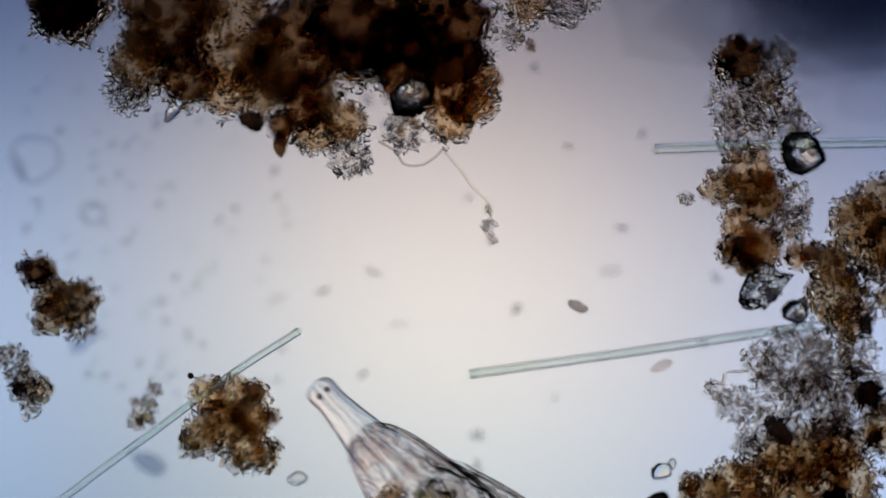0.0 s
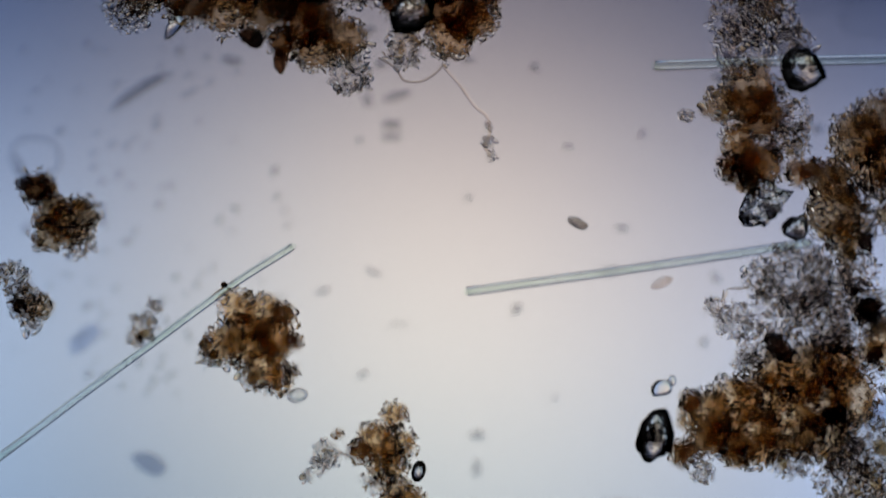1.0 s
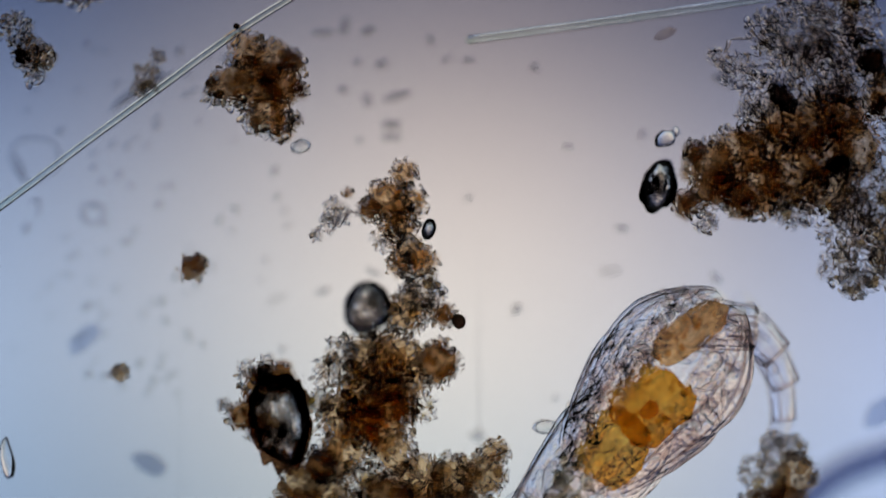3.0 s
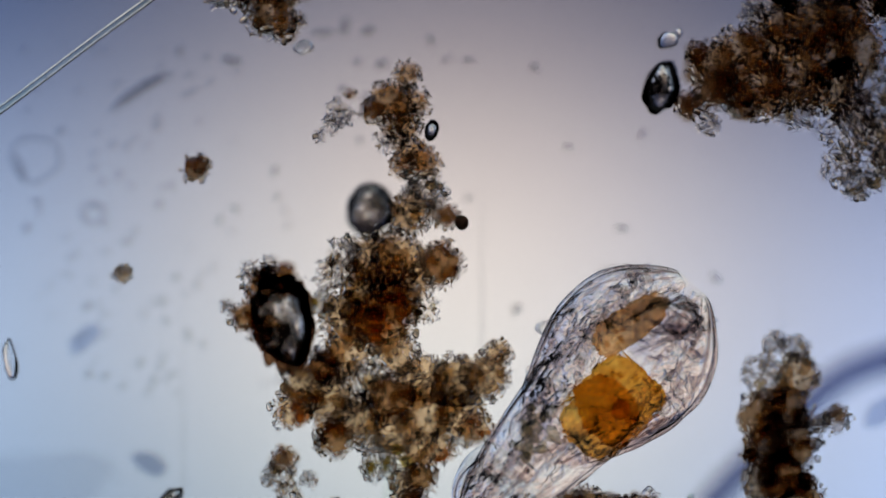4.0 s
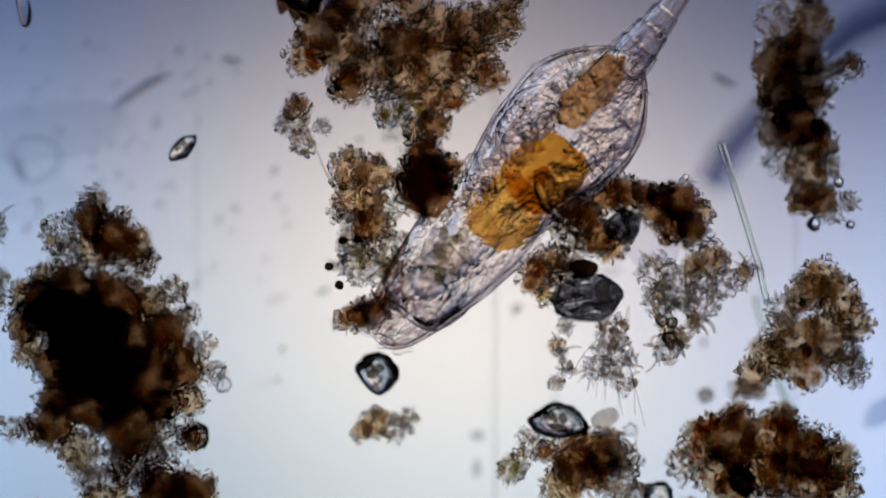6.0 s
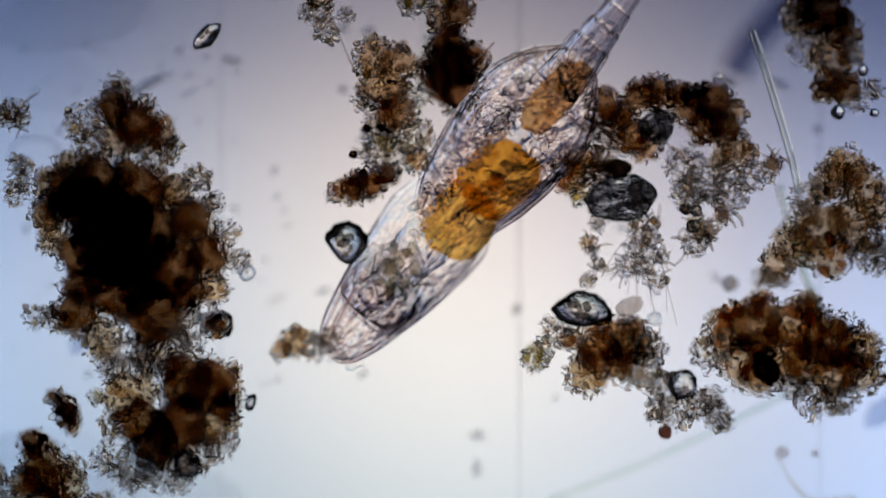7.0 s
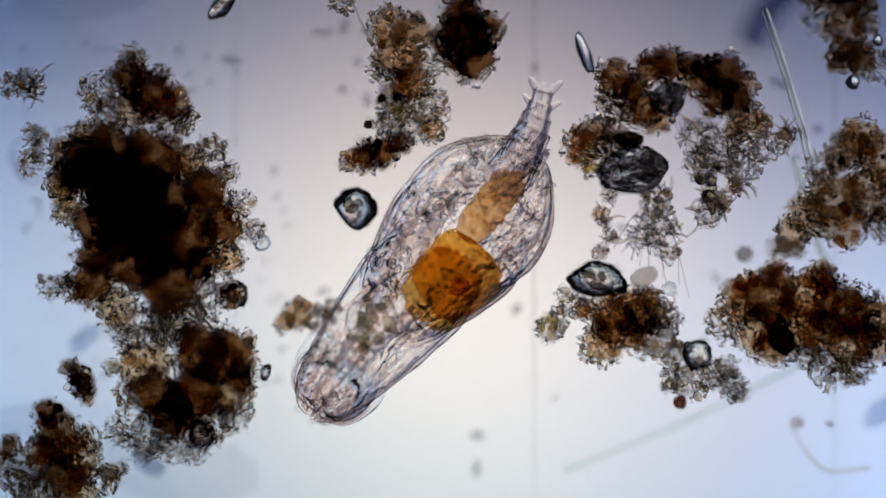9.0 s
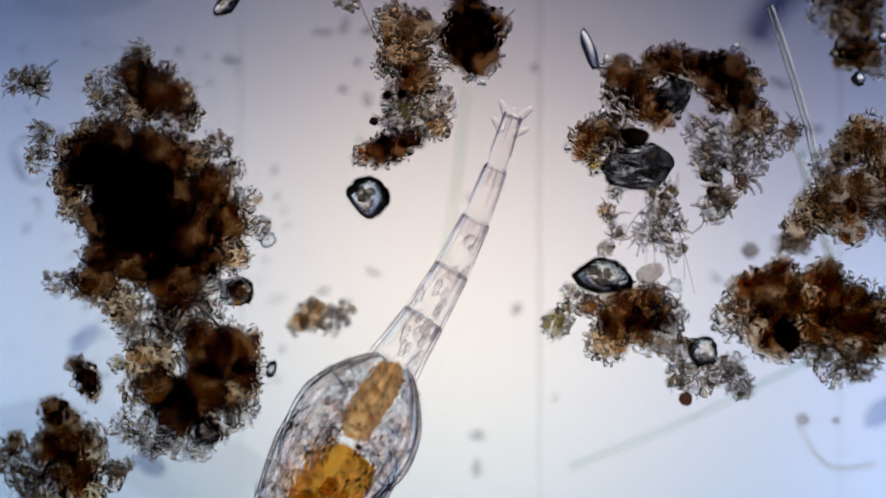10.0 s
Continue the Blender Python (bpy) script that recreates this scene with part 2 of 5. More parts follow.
def thing(name, sx, sy, label, category, group="", z=0.0):
    ob = new(name)
    ob.empty_display_size = 0.02
    ob.location = (X(sx), Y(sy), z)
    return tagged(ob, label, category, group)


def lumpy(sub, rough, freq, seed, facet=False):
    """A unit ball pushed in and out by noise: a lump of floc, a granule or a broken grain."""
    bm = bmesh.new()
    bmesh.ops.create_icosphere(bm, subdivisions=sub, radius=1)
    r = random.Random(seed)
    shift = Vector((r.uniform(0, 50), r.uniform(0, 50), r.uniform(0, 50)))
    for v in bm.verts:
        v.co *= 1 + rough * noise.fractal(v.co * freq + shift, 0.6, 2.0, 3)
    if facet:
        for _ in range(7):
            d = Vector((r.gauss(0, 1), r.gauss(0, 1), r.gauss(0, 1))).normalized()
            cut = r.uniform(0.55, 0.85)
            for v in bm.verts:
                over = v.co.dot(d) - cut
                if over > 0:
                    v.co -= d * over * 0.9
    return bm


LUMPS, GRAINS, BODIES = {}, {}, {}


def lump_mesh(style):
    if style not in LUMPS:
        LUMPS[style] = [mesh_from("floc_lump", lumpy(2, 0.32, 1.5, k), M[style]) for k in range(6)]
    return rng.choice(LUMPS[style])


def grain_mesh(style):
    if style not in GRAINS:
        GRAINS[style] = [mesh_from("granule", lumpy(2, 0.35, 1.2, 40 + k), M[style]) for k in range(5)]
    return rng.choice(GRAINS[style])


def body_mesh(style):
    if style not in BODIES:
        BODIES[style] = [mesh_from("floc_body", lumpy(3, 0.42, 1.7, 60 + k), M[style]) for k in range(5)]
    return rng.choice(BODIES[style])


BASE = []
for k in range(6):
    bm_ = lumpy(1, 0.55, 1.3, 90 + k)
    bm_.verts.index_update()
    BASE.append((np.array([v.co[:] for v in bm_.verts]), np.array([[v.index for v in f.verts] for f in bm_.faces])))
    bm_.free()


def worm_template(seed, sides=5, steps=6):
    """A short bent strand along x, half as long as 1, with rounded ends."""
    r = random.Random(seed)
    bend, wave, turn = r.uniform(-0.55, 0.55), r.uniform(-0.22, 0.22), r.uniform(0, 6.28)
    vs, fs = [(-1.06, bend * 0.9, 0)], []
    for i in range(steps):
        x = -1 + 2 * i / (steps - 1)
        y = bend * x * x + wave * math.sin(3.5 * x + turn)
        w = 0.42 * (0.6, 1.0, 0.8, 1.1, 0.9, 0.55)[i] * r.uniform(0.85, 1.15)
        vs += [(x, y + w * math.cos(6.2832 * k / sides), w * math.sin(6.2832 * k / sides)) for k in range(sides)]
    vs[0] = (-1.1, bend + wave * math.sin(-3.5 + turn), 0)
    vs.append((1.1, bend + wave * math.sin(3.5 + turn), 0))
    for i in range(steps - 1):
        for k in range(sides):
            a, b = 1 + i * sides + k, 1 + i * sides + (k + 1) % sides
            fs += [(a, b, b + sides), (a, b + sides, a + sides)]
    for k in range(sides):
        fs.append((0, 1 + (k + 1) % sides, 1 + k))
        fs.append((len(vs) - 1, len(vs) - 1 - sides + k, len(vs) - 1 - sides + (k + 1) % sides))
    return np.array(vs), np.array(fs)[:, ::-1]


WORMS = [worm_template(400 + k) for k in range(9)]


def joined_worms(name, items, mat, tilt=0.35, thick=1.0):
    """Many short bent strands (x, y, z, half length) in one mesh, lying about flat."""
    vs, fs, n = [], [], 0
    for x, y, z, h, *way in items:
        v, f = rng.choice(WORMS)
        turn = way[0] if way else rng.uniform(0, 6.3)
        a = np.array(Euler((rng.uniform(-0.6, 0.6), rng.gauss(0, tilt), turn)).to_matrix())
        vs.append((v * np.array((h, h * thick * rng.uniform(0.7, 1.2), h * thick * rng.uniform(0.6, 1.0)))) @ a.T + np.array((x, y, z)))
        fs.append(f + n)
        n += len(v)
    me = bpy.data.meshes.new(name)
    if n:
        me.from_pydata(np.concatenate(vs).tolist(), [], np.concatenate(fs).tolist())
        me.polygons.foreach_set("use_smooth", [True] * len(me.polygons))
    me.materials.append(mat)
    return me


def joined_grains(name, items, mat, long=2.6):
    """Many small granules (x, y, z, r) in one mesh."""
    vs, fs, n = [], [], 0
    for x, y, z, r in items:
        v, f = rng.choice(BASE)
        a = np.array(Euler((rng.uniform(0, 6.3), rng.uniform(0, 6.3), rng.uniform(0, 6.3))).to_matrix())
        s = np.array((r * rng.uniform(0.6, 0.95), r * rng.uniform(0.7, 1.0), r * rng.uniform(0.9, long)))
        vs.append((v * s) @ a.T + np.array((x, y, z)))
        fs.append(f + n)
        n += len(v)
    me = bpy.data.meshes.new(name)
    if n:
        vs, fs = np.concatenate(vs), np.concatenate(fs)
        me.from_pydata(vs.tolist(), [], fs.tolist())
        me.polygons.foreach_set("use_smooth", [True] * len(me.polygons))
    me.materials.append(mat)
    return me


def tube(points, radius, sides=8, closed=True, taper=None):
    """A bent round bar along points."""
    bm = bmesh.new()
    pts = [Vector(p) for p in points]
    rings = []
    for i, p in enumerate(pts):
        d = (pts[min(i + 1, len(pts) - 1)] - pts[max(i - 1, 0)]).normalized()
        a = d.cross(Vector((0, 0, 1)))
        a = a.normalized() if a.length > 1e-4 else Vector((1, 0, 0))
        b = d.cross(a)
        r = radius * (taper(i / (len(pts) - 1)) if taper else 1)
        rings.append([bm.verts.new(p + (a * math.cos(6.2832 * k / sides) + b * math.sin(6.2832 * k / sides)) * r) for k in range(sides)])
    for r0, r1 in zip(rings, rings[1:]):
        for k in range(sides):
            bm.faces.new((r0[k], r0[(k + 1) % sides], r1[(k + 1) % sides], r1[k]))
    if closed:
        bm.faces.new(rings[0][::-1])
        bm.faces.new(rings[-1])
    bmesh.ops.recalc_face_normals(bm, faces=bm.faces)
    return bm


def hollow(points, radius, sides=16, wall=0.62, taper=None):
    """A tube with a wall: the inner face looks inwards."""
    bm = tube(points, radius, sides, taper=taper)
    inner = tube(points, radius * wall, sides, taper=taper)
    bmesh.ops.reverse_faces(inner, faces=inner.faces[:])
    me = bpy.data.meshes.new("inner_wall")
    inner.to_mesh(me)
    inner.free()
    bm.from_mesh(me)
    bpy.data.meshes.remove(me)
    return bm


def curve_points(ctrl, n=24):
    """Smooth points through control points."""
    c = [Vector(p) for p in ctrl]
    c = [c[0] * 2 - c[1]] + c + [c[-1] * 2 - c[-2]]
    out = []
    for i in range(1, len(c) - 2):
        for j in range(n):
            t = j / n
            out.append(0.5 * ((2 * c[i]) + (c[i + 1] - c[i - 1]) * t + (2 * c[i - 1] - 5 * c[i] + 4 * c[i + 1] - c[i + 2]) * t * t + (3 * c[i] - c[i - 1] - 3 * c[i + 1] + c[i + 2]) * t ** 3))
    return out + [c[-2]]


FLOOR = -85 * U                 # the slide's upper face; the focus lies at 0

# how each style of blob is filled: lump material, layers of lumps, layers of granules, share of brown granules
FILL = {"b": ("brown", 0.75, 1.6, 0.55, "body"), "a": ("amber", 0.5, 1.7, 0.5, "body"), "d": ("dark", 1.2, 1.2, 0.7, "body_dark"),
        "k": ("black", 1.15, 0.9, 0.8, "body_black"), "r": ("rust", 1.1, 1.2, 0.6, "body"), "o": ("olive", 0.9, 1.2, 0.4, "body_pale"),
        "p": ("grey", 0.2, 1.5, 0.12, "body_pale"), "g": ("grey", 0.8, 1.2, 0.2, "body_pale"), "t": ("amber", 0.4, 1.6, 0.35, "body_pale"),
        "m": ("dark", 1.2, 1.2, 0.7, "body_black")}
CORE = {"b": 0.55, "r": 0.6, "d": 0.7, "m": 0.75, "k": 0.85}       # how bare of granules the soft cores are


def clump(label, blobs, seed, name="debris_clump", big=60, category="debris", group="flocs of detritus", fibres=0, lift=0):
    """A floc of detritus: blobs (sx, sy, radius, style) are filled with lumps and granules."""
    r = random.Random(seed)
    rng.seed(seed)
    cx = sum(b[0] for b in blobs) / len(blobs)
    cy = sum(b[1] for b in blobs) / len(blobs)
    root = thing(name, cx, cy, label, category, group, FLOOR + lift * U)
    fine = {"grain": [], "grain_brown": [], "grain_pale": []}
    strands = {"grain": [], "grain_brown": [], "grain_pale": []}
    singles = []
    cores = [(b[0] - cx, cy - b[1], b[2], CORE[b[3]]) for b in blobs if b[3] in CORE]
    for bx, by, br, style in blobs:
        mat, layers, grains, brown, jelly = FILL[style]
        thick = min(br, 62)

        def place(edge, size):
            a, d = r.uniform(0, 6.2832), math.sqrt(r.random()) * edge * br
            d *= 1 + 0.28 * noise.noise(Vector((math.cos(a) * 2.2 + bx, math.sin(a) * 2.2 + by, seed)))
            h = thick * math.sqrt(max(0.05, 1 - (d / (br * 1.25)) ** 2))
            z = max(size * 0.6, 85 + r.uniform(-h, h * 0.5))
            return bx - cx + math.cos(a) * d, -(by - cy) - math.sin(a) * d, z
        m = pose((bx - cx) * U, (cy - by) * U, max(thick * 0.45, 24) * U, r.uniform(-15, 15), r.uniform(-15, 15), r.uniform(0, 360))
        part("floc_body", body_mesh(jelly), None, root, m=m @ Matrix.Diagonal((br * 0.86 * U, br * 0.86 * U, thick * 0.5 * U, 1)))
        mean = max(4.5, min(14, br * 0.27))
        for _ in range(max(1, round(layers * br * br / (mean * mean) / 2.0))):
            s = mean * r.uniform(0.55, 1.45)
            x, y, z = place(0.8, s)
            z = z * 0.5 if r.random() < 0.85 else z         # most of the soft matter lies low, under the focus
            m = pose(x * U, y * U, z * U, r.uniform(0, 360), r.uniform(0, 360), r.uniform(0, 360)) @ Matrix.Diagonal((s * U, s * U * r.uniform(0.7, 1.1), s * U * r.uniform(0.6, 0.9), 1))
            part("floc_lump", lump_mesh(mat), None, root, m=m)
        for _ in range(round(grains * br * br / 11)):
            s = r.uniform(1.8, 4.1) if r.random() < 0.95 else r.uniform(5.05, 7)
            x, y, z = place(1.1, s)
            bare = max((q for ox, oy, o, q in cores if (x - ox) ** 2 + (y - oy) ** 2 < (0.7 * o) ** 2), default=0.0)
            if r.random() < bare:
                continue
            z = 85 + (z - 85) * 0.22 if r.random() < 0.8 else z
            kind = "grain_brown" if r.random() < (brown if bare else brown * 0.45) else ("grain_pale" if style in "pgt" and r.random() < 0.7 else "grain")
            if s <= 5.0 and r.random() < 0.5:
                strands[kind].append((x * U, y * U, z * U, (r.uniform(4.2, 9.0) if style in "pgt" else r.uniform(3.0, 6.4)) * U))
                continue
            (singles if s > 5.0 else fine[kind]).append((x * U, y * U, z * U, s * U) if s <= 5.0 else (x, y, z, s, kind))
    r.shuffle(singles)
    for i, (x, y, z, s, kind) in enumerate(singles):
        if i < big:
            m = pose(x * U, y * U, z * U, r.uniform(0, 360), r.uniform(0, 360), r.uniform(0, 360)) @ Matrix.Diagonal((s * U * 0.8, s * U, s * U * r.uniform(0.9, 1.5), 1))
            part("granule", grain_mesh(kind), None, root, m=m)
        else:
            fine[kind].append((x * U, y * U, z * U, s * U))
    for kind, items in fine.items():
        if items:
            ob = part("granular_matter", joined_grains("granular_matter", items, M[kind]), None, root)
            tagged(ob, kind="stuff")
    for kind, items in strands.items():
        if items:
            ob = part("fibrous_matter", joined_worms("fibrous_matter", items, M[kind.replace("grain", "strand")], 0.35, 0.88), None, root)
            tagged(ob, kind="stuff")
    for _ in range(fibres):
        bx, by, br, style = r.choice(blobs)
        x, y, a = bx - cx + r.uniform(-br, br) * 0.8, cy - by + r.uniform(-br, br) * 0.8, r.uniform(0, 6.28)
        bend, pts = r.uniform(-0.15, 0.15), []
        for k in range(r.randint(4, 8)):
            pts.append((x * U, y * U, (85 + r.uniform(-5, 5)) * U))
            x, y = x + math.cos(a) * 5.5, y + math.sin(a) * 5.5
            bend += r.uniform(-0.22, 0.22)
            a += bend
        part("fibre", tube(pts, r.uniform(1.8, 3.8) * U, 6, taper=lambda t: 0.5 + 0.5 * math.sin(3.14 * t)), M["fibre"], root)
    return root


def grain(label, sx, sy, rx, ry, turn, mat, seed, name="mineral_grain", category="mineral grain", flat=0.8, z=None, facet=True, rough=0.22):
    """A single broken grain or round cell lying on the slide."""
    bm = lumpy(3, rough, 1.1, seed, facet)
    if mat == "glassy":
        inner = lumpy(3, rough, 1.1, seed, facet)
        bmesh.ops.scale(inner, vec=(0.78, 0.78, 0.78), verts=inner.verts)
        bmesh.ops.reverse_faces(inner, faces=inner.faces[:])
        tmp = bpy.data.meshes.new("inner_wall")
        inner.to_mesh(tmp)
        inner.free()
        bm.from_mesh(tmp)
        bpy.data.meshes.remove(tmp)
    if facet or mat in ("coal", "inky", "mottled"):
        for v in bm.verts:          # broad flat faces above and below, steep sides
            v.co.z = 0.62 * math.tanh(1.7 * v.co.z)
    me = mesh_from(name, bm, M[mat])
    ob = new(name, me)
    h = min(rx, ry) * flat
    ob.matrix_basis = pose(X(sx), Y(sy), max(FLOOR + h * U, -22 * U) if z is None else z * U, 0, 0, turn) @ Matrix.Diagonal((rx * U, ry * U, h * U, 1))
    if facet and rx > 24:           # cloudy flecks within
        r = random.Random(seed + 900)
        for k in range(5):
            a, d, q = r.uniform(0, 6.28), r.uniform(0.1, 0.6), r.uniform(0.08, 0.22)
            part("inclusion", lumpy(2, 0.4, 1.5, seed + k), M["inclusion"], ob, "grey fleck in the mineral", m=pose(d * math.cos(a), d * math.sin(a), r.uniform(-0.2, 0.2), 0, 0, r.uniform(0, 180)) @ Matrix.Diagonal((q * 1.6, q, q * 0.6, 1)))
    return tagged(ob, label, category, "single grains")


def thread(label, ctrl, radius, mat="rod", z=0, name="algal_thread", category="thread", taper=None):
    """A long thread of even thickness through plan points."""
    pts = [(X(x), Y(y), z * U) for x, y in ctrl]
    pts = curve_points(pts, 10) if len(pts) > 2 else [Vector(pts[0]).lerp(Vector(pts[1]), k / 10) for k in range(11)]
    if mat == "rod":
        ob = new(name)
        part("sheath", hollow(pts, radius * U, 16, taper=taper), M[mat], ob, "clear greenish outer wall")
        part("inner_strand", tube(pts, radius * 0.34 * U, 8), M["core"], ob, "faint green inner strand")
        for q, d in ((pts[0], pts[0] - pts[1]), (pts[-1], pts[-1] - pts[-2])):
            part("end_cap", lumpy(2, 0.2, 1.2, 77), M["core"], ob, "rounded end", m=Matrix.Translation(Vector(q) + Vector(d).normalized() * radius * 0.2 * U) @ Matrix.Diagonal((radius * 0.8 * U,) * 3 + (1,)))
    else:
        ob = new(name, mesh_from(name, tube(pts, radius * U, 16, taper=taper), M[mat]))
    return tagged(ob, label, category, "threads on the slide")


# ---- setting: slide, condenser lens and lamp
def slab(name, x0, y0, x1, y1, z0, z1, mat, label):
    bm = bmesh.new()
    bmesh.ops.create_cube(bm, size=1)
    for v in bm.verts:
        v.co = Vector(((x0 + x1) / 2 + v.co.x * (x1 - x0), (y0 + y1) / 2 + v.co.y * (y1 - y0), (z0 + z1) / 2 + v.co.z * (z1 - z0)))
    bmesh.ops.bevel(bm, geom=bm.edges[:], offset=0.001, segments=2, affect="EDGES")
    return tagged(new(name, mesh_from(name, bm, mat, False)), label, "slide", kind="structure")


glass_slide = slab("ground", -1.6, -2.2, 1.6, 1.2, FLOOR - 0.003, FLOOR - 0.0005, M["pane"], "clear glass microscope slide with faint straight scratches")


def illuminator():
    root = tagged(new("illuminator"), "round lit condenser lens under the slide, bluish towards its rim", "lamp")
    bm = bmesh.new()
    bmesh.ops.create_cone(bm, cap_ends=True, segments=96, radius1=0.74, radius2=0.74, depth=0.03)
    part("field_lens", bm, M["lamp"], root, "glowing white field lens", False, pose(0, 0, -1.5))
    return root


lamp = illuminator()


def condenser_glass():
    """The dusty top glass of the condenser, just under the slide."""
    root = tagged(new("condenser_glass"), "clear round condenser glass with dust specks under the slide", "glass disc")
    bm = bmesh.new()
    bmesh.ops.create_cone(bm, cap_ends=True, segments=96, radius1=0.62, radius2=0.62, depth=0.003)
    part("top_glass", bm, M["pane"], root, "clear thin top glass", False, pose(0, 0, -0.0501))
    r = random.Random(5)
    marks = [(240, 165, 60, 9, 35, "dust"), (410, 110, 20, 9, -10, "dust"), (1558, 730, 34, 22, 35, "blue_dust"), (150, 600, 34, 16, 40, "blue_dust"), (265, 820, 34, 18, -30, "blue_dust"),
             (280, 145, 34, 6, 30, "dust"), (690, 235, 16, 18, 0, "faint"), (705, 575, 21, 9, 0, "faint"), (490, 530, 19, 9, 20, "faint"), (1080, 480, 21, 12, 0, "faint"), (610, 48, 9, 18, -20, "dust"), (35, 300, 8, 26, 20, "dust"),
             (572, 60, 20, 6, 0, "dust"), (652, 57, 12, 7, 20, "dust"), (633, 113, 9, 8, 0, "dust"), (673, 117, 10, 8, -20, "dust"), (650, 180, 9, 14, 20, "dust"), (702, 172, 26, 8, 15, "dust"), (694, 222, 18, 8, 0, "dust"), (694, 245, 20, 7, 0, "dust"),
             (945, 122, 8, 9, 0, "dust"), (1280, 145, 24, 8, -25, "dust"), (1378, 150, 20, 9, -30, "dust"), (1447, 231, 9, 8, 0, "dust"), (845, 770, 14, 10, 0, "dust"), (843, 828, 9, 16, 0, "dust"), (1005, 262, 9, 5, 0, "dust")]
    for _ in range(105):
        marks.append((r.triangular(10, 560, 200), r.uniform(60, 700), r.uniform(4, 11), r.uniform(2.2, 4.8), r.gauss(60, 25), "dust"))
    for _ in range(16):
        marks.append((r.uniform(560, 1500), r.uniform(60, 840), r.uniform(6, 15), r.uniform(4, 8), r.uniform(0, 180), "dust"))
    for k, (px, py, rx, ry, turn, mat) in enumerate(marks):
        part("dust_speck", lumpy(2, 0.35, 1.4, 200 + k % 5), M[mat], root, "soft grey dust speck", m=pose(X(px) * 1.0079, Y(py) * 1.0079, -0.0475, 0, 0, turn) @ Matrix.Diagonal((rx * U, ry * U, 2 * U, 1)))
    for px, py, rr in ((62, 282, 44), (165, 378, 20)):
        ring = tube([(rr * U * math.cos(a / 20 * 6.2832), rr * U * (0.9 + 0.1 * math.sin(a)) * math.sin(a / 20 * 6.2832), 0) for a in range(21)], 2.6 * U, 8)
        part("dried_ring", ring, M["dust"], root, "faint dried ring", m=pose(X(px) * 1.0079, Y(py) * 1.0079, -0.0475))
    return root


window = condenser_glass()

# ---- detritus, from the top of the slide downwards
def top_flocs():
    clump("large dark brown floc of detritus with ragged granular edges", [
        (300, 30, 95, "d"), (250, 110, 62, "b"), (225, 165, 38, "t"), (330, 140, 55, "d"), (410, 60, 100, "b"), (400, 160, 50, "b"),
        (470, 150, 60, "b"), (520, 90, 95, "d"), (640, 40, 110, "k"), (780, 50, 105, "k"), (700, 90, 80, "k"), (545, 180, 55, "d"),
        (800, 140, 75, "d"), (840, 180, 42, "b"), (795, 215, 42, "b"), (560, 235, 40, "b"), (610, 220, 42, "b"), (500, 225, 28, "d"), (620, 280, 36, "p"), (715, 235, 34, "t")], 1, big=120, lift=7)
    clump("round black floc with a granular rim", [(125, 5, 72, "k"), (110, 10, 60, "k"), (145, 60, 22, "p"), (90, 40, 26, "d")], 2, lift=7)
    clump("small pale granular floc with ragged edges", [(1000, 15, 36, "p"), (935, 5, 40, "a"), (1040, -5, 26, "p")], 3, big=20, lift=7)
    clump("small grey-brown flake of detritus", [(905, 65, 20, "g"), (940, 82, 9, "d")], 4, big=6)
    grain("pale mineral grain with a dark rim", 725, 172, 44, 36, 20, "smoky", 11)
    grain("black oval spore at the floc's edge", 446, 215, 24, 16, -20, "spore", 12, "spore", "spore", facet=False)
    grain("dark brown pointed grain at the edge", 497, 252, 15, 26, 15, "black", 13)
    grain("pale pointed grain at the floc's edge", 308, 195, 12, 26, -35, "mineral", 14)
    th = thread("thin twisted pale filament hanging from the floc", [(785, 265), (815, 300), (840, 335), (862, 355), (866, 385), (858, 405), (868, 425)], 3.2, "fibre", 5, "filament", "filament")
    thread("looped pale filament at the floc's edge", [(670, 250), (700, 268), (715, 290), (745, 292), (770, 278), (785, 262)], 2.4, "fibre", 5, "filament", "filament")
    clump("tiny granules on the filament's end", [(864, 372, 7, "p"), (864, 400, 11, "p"), (870, 425, 8, "p")], 5, big=6, name="granule_cluster")


